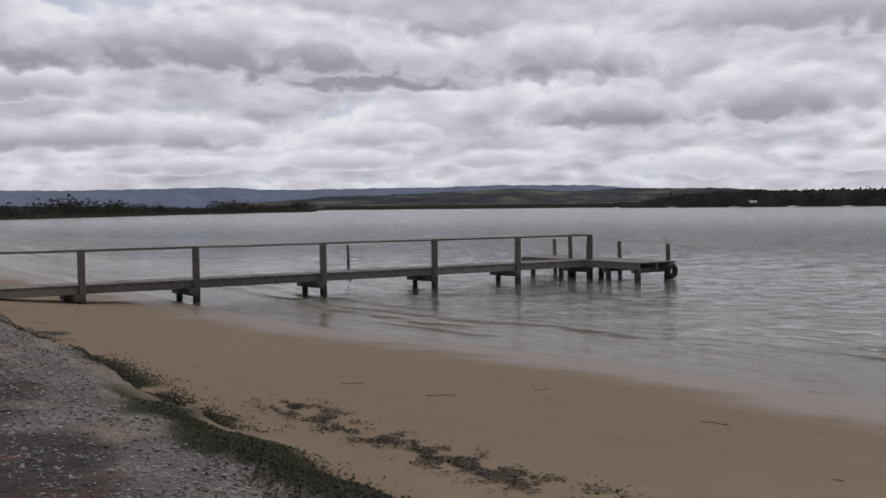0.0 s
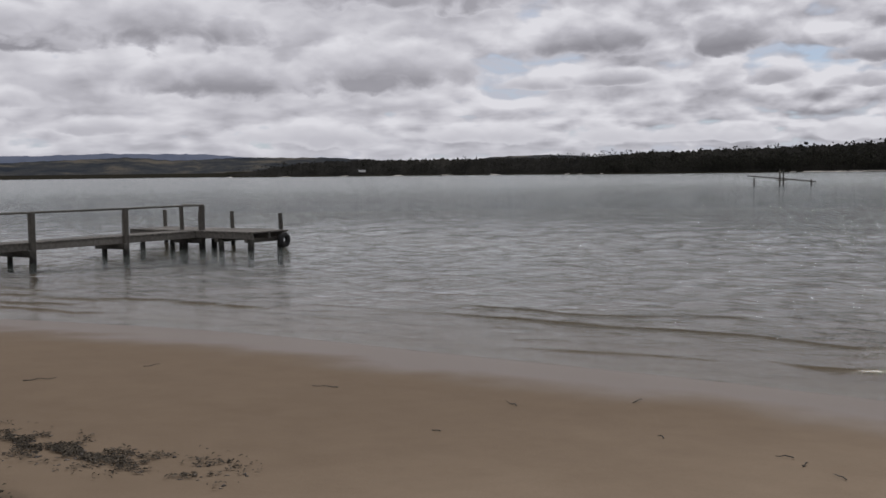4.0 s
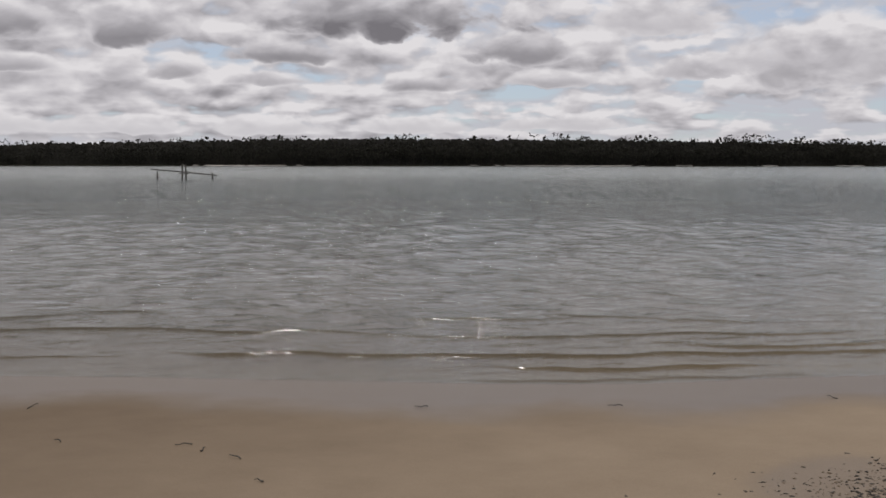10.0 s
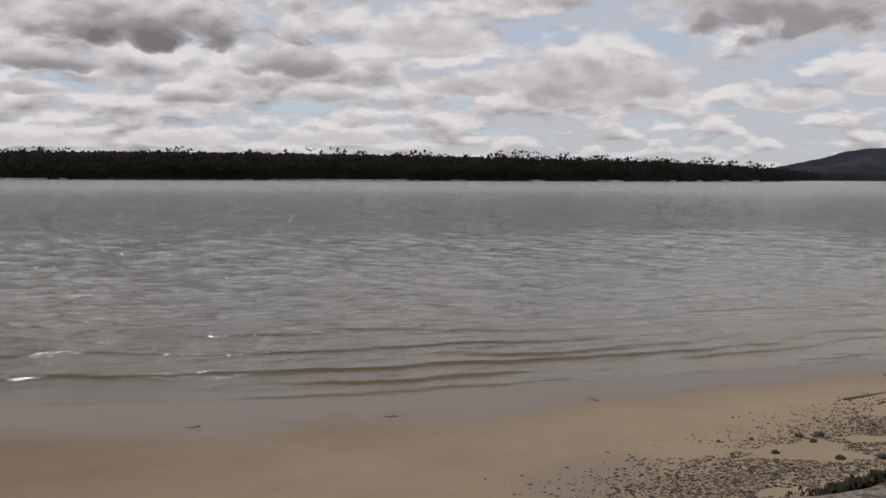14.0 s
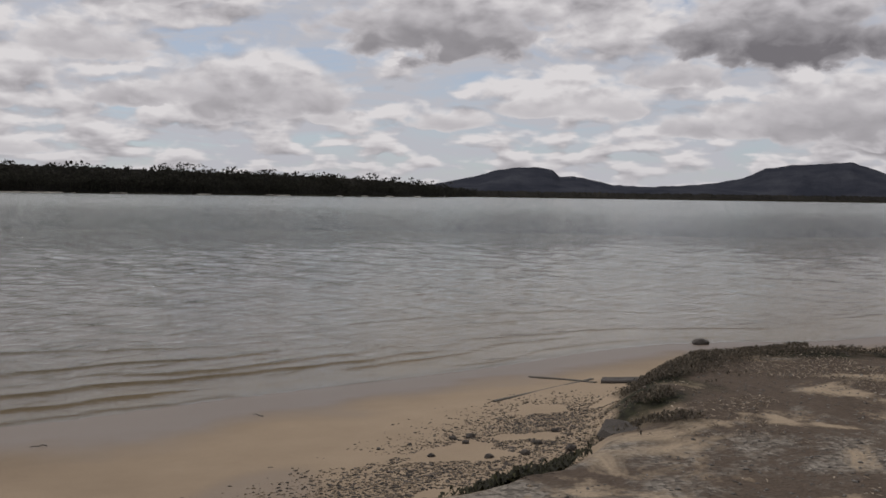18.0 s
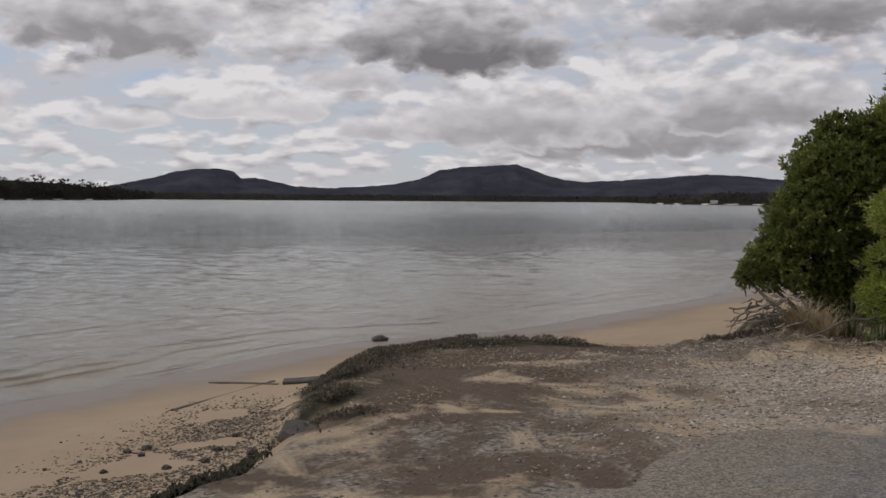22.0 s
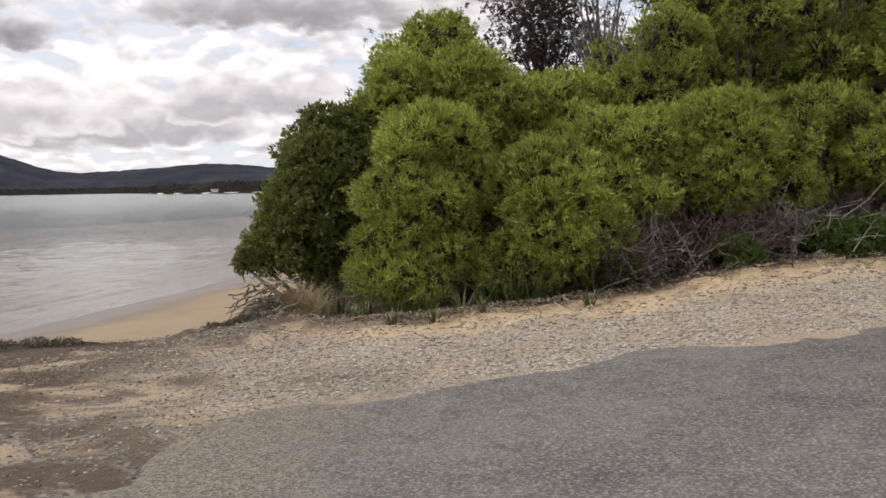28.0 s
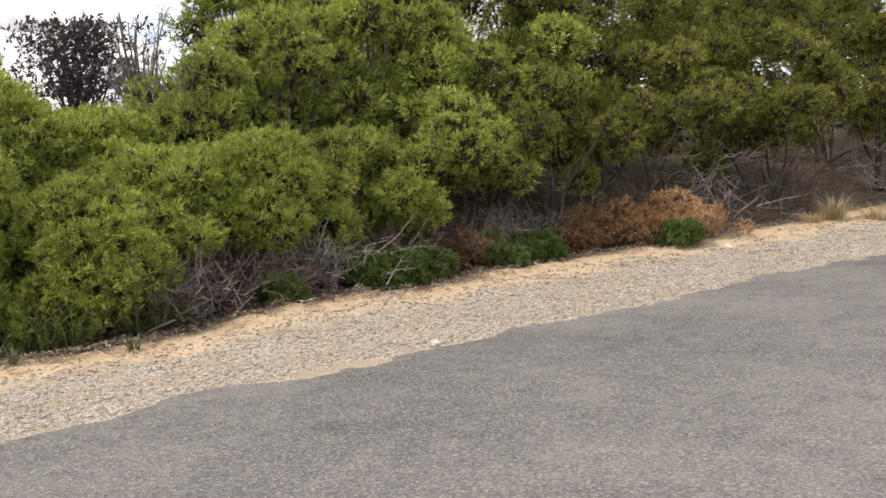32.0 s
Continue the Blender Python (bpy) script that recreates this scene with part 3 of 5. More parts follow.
values(me, "soil", smooth(1, -1, gx) * smooth(0.5, 1.0, side_distance(gx, gy, BANK) + edge_n * 1.8))
mat_n = rough(gx * 2.0, gy * 2.0, 4, 37)
values(me, "scarp", smooth(7.2, 8.4, gx) * smooth(16, 13, gx) * smooth(-0.75, -0.45, side_distance(gx, gy, BANK) + mat_n * 1.0) * smooth(0.3, 0.0, side_distance(gx, gy, BANK) + mat_n * 1.2) * smooth(-0.22, -0.1, edge_n) + smooth(1.5, 0.2, gx) * (np.hypot(gx, gy) < 60) * np.maximum(smooth(10.2, 9.2, gy), smooth(0.12, 0.2, edge_n)) * smooth(-1.05, -0.75, side_distance(gx, gy, BANK) + edge_n * 1.3) * smooth(0.12, -0.1, side_distance(gx, gy, BANK) + edge_n * 0.8))
values(me, "matted", np.exp(-(((gx - 9.4) / 2.2) ** 2) - ((gy + 2.6) / 1.4) ** 2))
values(me, "west", smooth(1.5, 0.0, gx))
values(me, "dark_sand", smooth(0.0, 9.5, gy + edge_n * 1.5) * smooth(60, 30, gy))
values(me, "wet", np.clip(smooth(2.6, 1.1, gdw + edge_n * 1.4), 0, 1) * (1 - bankw) * (0.2 + 0.8 * smooth(-0.7, 0.1, gdw)) + 0.55 * smooth(0.25, 0.6, np.exp(-((gx - 7.1) / 0.9) ** 2 - ((gy - 2.0) / 0.5) ** 2) + edge_n * 0.7) * (1 - bankw))
values(me, "far", (np.hypot(gx, gy) > 130) * 1.0)
me.materials.append(GROUND)
ground = tagged(new("ground", me), "tan sand beach, eroded gravel bank and pale sandy verge", "ground", kind="structure")

# road: a thin worn sheet laid over the bank, with a ragged broken edge
def road_sheet():
    xs, ys = np.concatenate([np.arange(-13, 1, 0.25), np.arange(1, 8.2, 0.085)]), np.concatenate([np.arange(-34, -17, 0.25), np.arange(-17, 4.4, 0.085)])
    x, y = [v.ravel() for v in np.meshgrid(xs, ys)]
    d = side_distance(x, y, ROAD_EDGE) + rough(x * 0.9, y * 0.9, 5, 51) * 0.9 + rough(x * 3.2, y * 3.2, 3, 53) * 0.34
    z = land_height(x, y)[0]
    k = len(xs)
    i = np.arange(len(x)).reshape(len(ys), k)
    q = np.stack([i[:-1, :-1], i[:-1, 1:], i[1:, 1:], i[1:, :-1]], -1).reshape(-1, 4)
    q = q[(d[q] > 0).all(1)]
    lift = 0.035 * smooth(0.0, 0.3, d) - 0.012
    used = np.unique(q)
    remap = np.full(len(x), -1)
    remap[used] = np.arange(len(used))
    me = shade_smooth(mesh_of("road", np.stack([x, y, z + lift], -1)[used], remap[q]))
    # the seal thins out under gravel where the ramp turns to the water
    values(me, "rim", (smooth(3.4, 0.1, d) * smooth(-6.0, -2.6, y))[used])
    return me


tagged(part("road", road_sheet(), ASPHALT), "worn grey asphalt road with a ragged broken edge", "road", kind="structure")


def water_sheet():
    """Rows follow the water's edge, close together in the shallows and wide apart farther out."""
    az = np.arange(-33, 123, 0.52)
    edge_az, edge_r = np.degrees(np.arctan2(SHORE[:, 0], SHORE[:, 1])), np.hypot(SHORE[:, 0], SHORE[:, 1])
    order = np.argsort(edge_az)
    start = np.minimum(np.interp(az, edge_az[order], edge_r[order]), 60)
    off = [-0.9]
    while off[-1] < 4700:
        o = off[-1]
        off.append(o + (0.03 if o < 7 else 0.03 + (o - 7) * 0.016 if o < 60 else o * 0.05))
    a, o = np.meshgrid(np.radians(az), np.array(off))
    x, y = (np.sin(a) * (start + o)).ravel(), (np.cos(a) * (start + o)).ravel()
    i = np.arange(a.size).reshape(a.shape)
    q = np.stack([i[:-1, :-1], i[1:, :-1], i[1:, 1:], i[:-1, 1:]], -1).reshape(-1, 4)
    dw = side_distance(x, y, SHORE)
    r = np.hypot(x, y)
    out = np.maximum(-dw, 0)
    # wind chop running in from the open water, and low swash ridges along the edge
    u, v = x * 0.75 + y * 0.66, -x * 0.66 + y * 0.75
    chop = rough(u * 0.9, v * 2.2, 3, 71) * 0.06 + rough(u * 0.35, v * 0.8, 2, 77) * 0.04
    z = chop * smooth(0.5, 7, out) * smooth(70, 25, r)
    wob = rough(x * 0.35, y * 0.35, 3, 83)
    crest_shade = np.zeros(len(x))
    calm = 1 - 0.7 * smooth(11, 18, x)
    for k, (at, high, wide) in enumerate(((0.12, 0.014, 0.03), (0.4, 0.026, 0.04), (0.75, 0.030, 0.045), (1.15, 0.032, 0.05), (1.65, 0.032, 0.055), (2.3, 0.03, 0.06), (3.3, 0.028, 0.07), (4.6, 0.026, 0.08))):
        e = out - at - wob * (0.8 + 0.15 * k) - rough(x * 1.2, y * 1.2, 3, 87 + k) * 0.35
        broken = smooth(0.50, 0.68, grain(x * 0.24 + k * 9.1, y * 0.24 + k * 3.3, 91 + k)) * calm
        ridge = broken * np.exp(-((e / np.where(e > 0, wide * 1.7, wide * 0.45)) ** 2))
        z = z + high * ridge
        crest_shade = crest_shade + ridge * high / 0.06
    keep = (dw[q] < 1.2).all(1)
    used = np.unique(q[keep])
    remap = np.full(len(x), -1)
    remap[used] = np.arange(len(used))
    me = shade_smooth(mesh_of("water", np.stack([x, y, z + 0.004], -1)[used], remap[q[keep]][:, ::-1]))
    shelf = 24 + 24 * smooth(9, 22, x)  # the bay shoals to the south
    values(me, "deep", np.clip(1 - np.exp(-out / shelf) + 0.15 * crest_shade, 0, 1)[used])  # ridges count as deeper water, which paints in their shaded fronts
    values(me, "open", smooth(25, 260, r)[used])
    return me


tagged(part("water", water_sheet(), WATER), "grey-green rippled inlet water with small waves at the sand", "water", kind="structure")

# ---- far shores ----
def forest_mesh(rng, az0, az1, count, dist, size, lift, spread=40.0, tall=None):
    """A far wood: many crowns of small leaf clumps on thin trunks, standing along a stretch of shore."""
    V, F, T = [], [], []
    for k in range(count):
        az = rng.uniform(az0, az1)
        back = rng.random() ** 1.5
        r = float(far_shore(np.array([az]))[0]) * dist + 6 + back * spread
        x, y = math.sin(math.radians(az)) * r, math.cos(math.radians(az)) * r
        h = size * (0.62 + 0.38 * rng.random() ** 1.6) * (tall(az) if tall else 1.0) * (0.55 + 0.45 * back)
        base = lift * back
        n = 44
        c = np.array([x, y, base + h * 0.62])
        d = np.random.default_rng(rng.randrange(1 << 30))
        lumps = d.normal(0, 1, (5, 3)) * np.array([0.24, 0.24, 0.10]) * h + c
        lumps[:, 2] = np.clip(lumps[:, 2], base + h * 0.25, base + h * 0.84)
        pts = lumps[d.integers(0, 5, n)] + d.normal(0, 1, (n, 3)) * h * np.array([0.085, 0.085, 0.028])
        # undergrowth down to the water
        low = np.stack([x + d.normal(0, h * 0.3, 8), y + d.normal(0, h * 0.3, 8), base + d.uniform(0, h * 0.5, 8)], -1)
        pts = np.concatenate([pts, low])
        e1 = d.normal(0, 1, (len(pts), 3))
        e1 /= np.linalg.norm(e1, axis=1)[:, None]
        e2 = d.normal(0, 1, (len(pts), 3))
        s = (h * d.uniform(0.02, 0.062, len(pts)))[:, None]
        b = sum(len(v) for v in V)
        quad = np.stack([pts - e1 * s, pts - e2 * s * 0.6, pts + e1 * s, pts + e2 * s * 0.6], 1).reshape(-1, 3)
        V.append(quad)
        F.append(np.arange(len(quad)).reshape(-1, 4) + b)
        b += len(quad)
        t = h * 0.006 + 0.05
        trunk = np.array([[x - t, y + t, base - 1], [x + t, y - t, base - 1], [x + t * 0.4, y - t * 0.4, base + h * 0.7], [x - t * 0.4, y + t * 0.4, base + h * 0.7]])
        V.append(trunk)
        F.append(np.arange(4).reshape(1, 4) + b)
    me = mesh_of("wood", np.concatenate(V), np.concatenate(F))
    values(me, "tip", np.zeros(len(me.vertices)))
    values(me, "tuft", np.full(len(me.vertices), 0.5))
    return me


far_rng = random.Random(5)
for az0, az1, count, size, lift, tall, label in (
        (-30, -6.7, 1100, 7.5, 1, lambda a: (0.5 + 0.8 * float(grain(a * 0.9, 3.0, 5))) * np.interp(a, [-30, -20, -7], [0.9, 1.1, 1.5]), "dark low coastal scrub along a curving far shore"),
        (9.2, 31, 700, 16.5, 12, lambda a: np.interp(a, [9, 12, 16], [0.3, 0.8, 1.0]), "dark wooded headland across the water"),
        (29.5, 86, 2200, 24.5, 3, lambda a: np.interp(a, [30, 40, 50, 70, 78, 84], [0.95, 1.2, 1.36, 1.36, 1.25, 1.1]), "tall dark eucalypt forest along the opposite shore"),
        (85, 112.5, 500, 14, 4, lambda a: 1.0, "low dark bushland on the far flats"),
        (111.8, 124, 300, 10, 3, lambda a: 1.0, "low green bush on a point across the bay")):
    tagged(part("far_forest", forest_mesh(far_rng, az0, az1, count, 1.0, size, lift, 40.0, tall), LEAF_FAR), label, "forest", kind="stuff")


def strand_mesh(az0, az1):
    """A narrow pale beach at the foot of the far woods."""
    az = np.arange(az0, az1, 0.1)
    r = far_shore(az)
    V = []
    for back, z in ((-3, -0.2), (1, 0.55), (6, 0.9), (12, 1.0)):
        V.append(np.stack([np.sin(np.radians(az)) * (r + back), np.cos(np.radians(az)) * (r + back), z + rough(az * 3, az * 0, 3, 3) * 0.5], -1))
    V = np.concatenate(V)
    i = np.arange(len(V)).reshape(4, -1)
    return mesh_of("far_beach", V, np.stack([i[:-1, :-1], i[:-1, 1:], i[1:, 1:], i[1:, :-1]], -1).reshape(-1, 4))


PALE = plain_material("pale_far_sand", (0.40, 0.37, 0.32), (0.55, 0.52, 0.46), 0.05)
tagged(part("far_beach", strand_mesh(9.4, 84.5), PALE), "thin pale sand strip below the far woods", "beach", kind="structure")
tagged(part("far_beach", strand_mesh(112.5, 121), PALE), "thin pale sand strip on the far point", "beach", kind="structure")


def hill_mesh(az0, az1, dist, profile, deep=500.0):
    """A hill range: profile gives (bearing, rise in degrees) of its skyline."""
    az = np.arange(az0, az1 + 0.01, 0.06 if dist == 0 else 0.12)
    el = np.interp(az, [p[0] for p in profile], [p[1] for p in profile])
    el = el + rough(az * 2.6, az * 0 + dist * 0.01, 4, 13) * 0.09 * np.clip(el * 2, 0, 1)
    near = dist == 0
    if near:  # treetops
        el = el + rough(az * 9, az * 0 + 4.0, 3, 17) * 0.22 * np.clip(el * 2, 0, 1)
    base = far_shore(az) + 8 if near else np.full(len(az), dist)
    deep = 45.0 if near else deep
    rows = np.linspace(0, 1, 14)
    x, y, z = [], [], []
    for k in rows:
        r = base + deep * k
        top = np.tan(np.radians(np.maximum(el, 0.0))) * (base + deep) + 2.4
        fold = rough(az * 2.2 + k * 1.3, az * 0.4 + k * 4, 4, 29) * 0.16 * math.sin(k * math.pi)
        x.append(np.sin(np.radians(az)) * r)
        y.append(np.cos(np.radians(az)) * r)
        z.append(top * np.clip(k**0.8 + fold, 0, 1) - 1.0 * (1 - k))
    V = np.stack([np.array(x), np.array(y), np.array(z)], -1).reshape(-1, 3)
    n, m = len(rows), len(az)
    i = np.arange(n * m).reshape(n, m)
    q = np.stack([i[:-1, :-1], i[:-1, 1:], i[1:, 1:], i[1:, :-1]], -1).reshape(-1, 4)
    return shade_smooth(mesh_of("hill", V, q))


def hill_material(name, a, b, c):
    m, g = material(name)
    p = place(g)
    n = g.noise(g.vec("MULTIPLY", p, (1, 1, 2.5)), 0.006, 8.0, 0.62, 0.3)
    finish(g, g.ramp(n, [(0.38, a), (0.52, b), (0.66, c)]), 1.0, g.noise(p, 0.05, 5.0), 1.0, 8.0, Specular_IOR_Level=0.0)
    return m


# blue distance haze is painted into the base colours of the far hills
HILL_BLUE = hill_material("haze_tinted_ridge", (0.115, 0.135, 0.185), (0.128, 0.148, 0.198), (0.14, 0.16, 0.21))
HILL_MID = hill_material("farmed_slopes", (0.032, 0.038, 0.046), (0.055, 0.058, 0.060), (0.125, 0.112, 0.090))
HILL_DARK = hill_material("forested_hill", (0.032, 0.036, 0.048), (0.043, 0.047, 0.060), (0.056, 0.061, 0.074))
LAND_NEAR = hill_material("bushland", (0.022, 0.0215, 0.0205), (0.030, 0.029, 0.0265), (0.044, 0.042, 0.036))
RANGES = (
    (-34, 14, 4000, HILL_BLUE, "long mountain range on the horizon, tinted blue-grey as haze", [(-34, 0.7), (-24, 1.08), (-18, 1.12), (-14, 1.2), (-12, 1.25), (-10, 1.08), (-8, 1.08), (0, 1.15), (3, 1.25), (8, 1.2), (10, 1.05), (14, 0.7)]),
    (-12, 22, 3000, HILL_MID, "low farmed hills with dull green paddocks", [(-12, 0.25), (-8, 0.55), (-6, 0.7), (-2, 0.78), (2, 0.95), (4, 1.05), (7, 0.85), (10, 1.0), (15, 0.95), (22, 0.5)]),
    (20, 32, 2600, HILL_MID, "low pale ridge behind the wooded headland", [(20, 0.3), (24, 0.9), (27, 0.95), (29, 0.9), (32, 0.3)]),
)
NEAR_LAND = (
    (-30, -6.8, 0, LAND_NEAR, "low scrubby land behind the curving shore", [(-30, 0.42), (-24, 0.33), (-19, 0.24), (-14, 0.14), (-10, 0.06), (-7.0, 0.0)]),
    (9.1, 31, 0, LAND_NEAR, "dark wooded rise of the headland", [(9.1, 0.0), (10.5, 0.2), (12, 0.45), (13.4, 0.68), (17, 0.80), (24, 0.80), (31, 0.75)]),
    (29.5, 85.6, 0, LAND_NEAR, "dark understorey of the opposite shore", [(29.5, 0.85), (32, 1.0), (46, 1.34), (55, 1.34), (64, 1.26), (70, 1.12), (78, 0.92), (82, 0.7), (85.6, 0.35)]),
    (85, 112.6, 0, LAND_NEAR, "dark bushy flats at the foot of the hills", [(85, 0.3), (92, 0.28), (112.6, 0.26)]),
    (112, 124, 0, LAND_NEAR, "dark bushy point across the bay", [(112, 0.05), (113.5, 0.35), (118, 0.5), (124, 0.5)]),
)
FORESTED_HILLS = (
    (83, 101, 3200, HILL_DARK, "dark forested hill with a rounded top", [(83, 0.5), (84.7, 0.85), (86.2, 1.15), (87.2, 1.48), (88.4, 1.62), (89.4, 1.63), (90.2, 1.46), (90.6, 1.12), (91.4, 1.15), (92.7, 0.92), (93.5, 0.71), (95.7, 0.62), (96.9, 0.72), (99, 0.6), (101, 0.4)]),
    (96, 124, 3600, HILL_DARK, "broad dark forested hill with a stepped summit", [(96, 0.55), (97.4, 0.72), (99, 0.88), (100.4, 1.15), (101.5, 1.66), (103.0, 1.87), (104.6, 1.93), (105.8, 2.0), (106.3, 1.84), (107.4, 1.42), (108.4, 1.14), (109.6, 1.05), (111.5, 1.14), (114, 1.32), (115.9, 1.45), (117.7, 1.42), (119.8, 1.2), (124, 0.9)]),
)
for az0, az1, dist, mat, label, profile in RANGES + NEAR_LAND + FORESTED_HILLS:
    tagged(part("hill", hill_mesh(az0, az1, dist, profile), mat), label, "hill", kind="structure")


# ---- small things across the water ----
WHITE_WALL = plain_material("pale_wall", (0.55, 0.54, 0.52), (0.70, 0.69, 0.67), 0.5)
GREY_ROOF = plain_material("grey_roof", (0.22, 0.22, 0.23), (0.35, 0.35, 0.36), 0.5)


def far_house(az, r, z, wide, high, label):
    a = radians(az)
    h = thing("house", (math.sin(a) * r, math.cos(a) * r, z), label, "house")
    h.rotation_euler = (0, 0, -a)
    bm = bmesh.new()
    beam(bm, (-wide / 2, 0, high * 0.3), (wide / 2, 0, high * 0.3), wide * 0.4, high * 0.62)
    part("wall", bm, WHITE_WALL, h)
    bm = bmesh.new()
    s = wide / 2 + 0.5
    q = wide * 0.25
    v = [bm.verts.new(p) for p in ((-s, -q, high * 0.6), (s, -q, high * 0.6), (s, q, high * 0.6), (-s, q, high * 0.6), (-s, 0, high), (s, 0, high))]
    for f in ((0, 1, 5, 4), (2, 3, 4, 5), (0, 4, 3), (1, 2, 5), (3, 2, 1, 0)):
        bm.faces.new([v[i] for i in f])
    part("roof", bm, GREY_ROOF, h)


far_house(16.78, 1362, 5.5, 9, 2.8, "small white house in the trees of the headland")
far_house(116.45, 815, 1.2, 5, 2.4, "small pale shed on the far point")


def ruined_jetty():
    rng = random.Random(3)
    a = radians(39.4)
    r = 160.0
    t = thing("ruined_jetty", (math.sin(a) * r, math.cos(a) * r, 0), "remains of an old timber jetty standing in open water", "jetty")
    t.rotation_euler = (0, 0, -a)
    m = r * radians(1.0)
    for x, top in ((-1.35, 1.15), (-0.08, 2.35), (0.12, 2.3), (1.5, 1.0)):
        bm = bmesh.new()
        pole(bm, (x * m, 0, -1.5), (x * m + rng.uniform(-0.08, 0.08), 0, top), 0.14, 0.11, 8, rng)
        part("pile", bm, PILE, t)
    for a0, b0 in (((-1.7, 0, 1.5), (0.1, 0, 1.05)), ((0.1, 0.1, 1.05), (1.75, 0.1, 0.55))):
        bm = bmesh.new()
        beam(bm, (a0[0] * m, a0[1], a0[2]), (b0[0] * m, b0[1], b0[2]), 0.2, 0.18, rng)
        part("beam", bm, PILE, t)
    bm = bmesh.new()
    beam(bm, (-0.25 * m, -0.1, 0.85), (0.3 * m, -0.1, 0.8), 0.15, 0.15, rng)
    part("crossbeam", bm, PILE, t)


ruined_jetty()

# ---- jetty ----
def jetty():
    rng = random.Random(11)
    along, across = Vector((0.819, 0.574, 0)), Vector((-0.574, 0.819, 0))
    root = Vector((5.05, 35.35, 0))  # foot of the last rail post
    j = thing("jetty", (root.x, root.y, 0), "old weathered grey timber jetty with one handrail and cross head", "jetty")
    deck, rail = 0.56, 1.43

    def at(s, w, z):  # s back from the end, w across the deck
        v = along * -s + across * w
        return Vector((v.x, v.y, z))

    bays = [0.03, 3.2, 6.49, 10.34, 14.12, 17.08, 20.38, 23.58]
    for s in bays[:-1]:
        bm = bmesh.new()
        beam(bm, at(s, 0, -0.4 if s < 14 else -0.1), at(s, 0, rail - 0.02), 0.16, 0.16, rng, 0.02, up=along)
        part("rail_post", bm, PILE, j)
        for w in (0.86,):
            bm = bmesh.new()
            pole(bm, at(s + 0.14, w, -0.8), at(s + 0.14, w, deck - 0.16), 0.085, 0.08, 10, rng)
            part("pile", bm, PILE, j)
        bm = bmesh.new()
        beam(bm, at(s + 0.15, -0.2, deck - 0.30), at(s + 0.15, 1.22, deck - 0.31), 0.15, 0.18, rng)
        part("crossbeam", bm, PILE, j)
    for a, b in zip(bays[:-1], bays[1:]):
        bm = bmesh.new()
        beam(bm, at(a - 0.06, 0.0, rail), at(b - 0.06, 0.0, rail), 0.11, 0.06, rng)
        part("handrail", bm, WOOD, j)
        for w in (0.09, 0.86):
            bm = bmesh.new()
            beam(bm, at(a, w, deck - 0.12), at(b, w, deck - 0.12), 0.07, 0.19, rng)
            part("stringer", bm, WOOD, j)
    s = -0.1
    while s < 23.5:
        bm = bmesh.new()
        beam(bm, at(s, 0.02 + rng.uniform(-0.02, 0.02), deck + rng.uniform(-0.004, 0.006)), at(s, 0.96 + rng.uniform(-0.02, 0.02), deck + rng.uniform(-0.004, 0.006)), 0.135, 0.04, None, 0.006)
        part("deck_plank", bm, WOOD, j)
        s += 0.15
    # the head lies square across the end
    for w in (-2.35, -1.0, 0.75, 2.9):
        for e in (0.12, -1.22):
            bm = bmesh.new()
            pole(bm, at(e, w, -1.0), at(e, w, deck - 0.12), 0.10, 0.09, 10, rng)
            part("pile", bm, PILE, j)
        bm = bmesh.new()
        beam(bm, at(0.28, w + 0.1, deck - 0.26), at(-1.42, w + 0.1, deck - 0.26), 0.12, 0.14, rng)
        part("crossbeam", bm, PILE, j)
    for e in (0.25, -0.55, -1.34):
        bm = bmesh.new()
        beam(bm, at(e, -2.52, deck - 0.11), at(e, 3.35, deck - 0.11), 0.09, 0.20, rng)
        part("stringer", bm, WOOD, j)
    w = -2.48
    while w < 3.35:
        bm = bmesh.new()
        beam(bm, at(0.33 + rng.uniform(-0.02, 0.02), w, deck + 0.012), at(-1.43 + rng.uniform(-0.03, 0.03), w, deck + 0.012), 0.14, 0.045, None, 0.006)
        part("deck_plank", bm, WOOD, j)
        w += 0.155
    for e, w, top in ((-1.36, -2.3, 1.14), (-1.36, -0.04, 1.18), (-1.36, 3.38, 1.2), (0.02, 0.98, 1.42), (-0.1, 0.2, 1.2)):
        bm = bmesh.new()
        beam(bm, at(e, w, 0.0), at(e, w + 0.03, top), 0.12, 0.12, rng, 0.02, up=along)
        part("mooring_post", bm, PILE, j)
    bm = bmesh.new()
    beam(bm, at(0.05, 0.0, rail), at(-0.06, 0.98, rail + 0.01), 0.11, 0.06, rng)
    part("handrail", bm, WOOD, j)
    # worn tyre hung on the corner
    bm = bmesh.new()
    ring = []
    for i in range(20):
        t = 2 * math.pi * i / 20
        c = at(-1.1, -2.66, 0.27) + Vector((along.x * math.cos(t), along.y * math.cos(t), math.sin(t))) * 0.17
        n = Vector((along.x * math.cos(t), along.y * math.cos(t), math.sin(t)))
        ring.append([bm.verts.new(c + n * 0.095 * math.cos(q) + across * 0.09 * math.sin(q)) for q in [2 * math.pi * k / 8 for k in range(8)]])
    for i in range(20):
        for k in range(8):
            bm.faces.new((ring[i][k], ring[(i + 1) % 20][k], ring[(i + 1) % 20][(k + 1) % 8], ring[i][(k + 1) % 8]))
    part("tyre_fender", bm, RUBBER, j, "black rubber tyre")
    return j


RUBBER = plain_material("old_rubber", (0.010, 0.010, 0.010), (0.025, 0.024, 0.022), 10)
jetty()


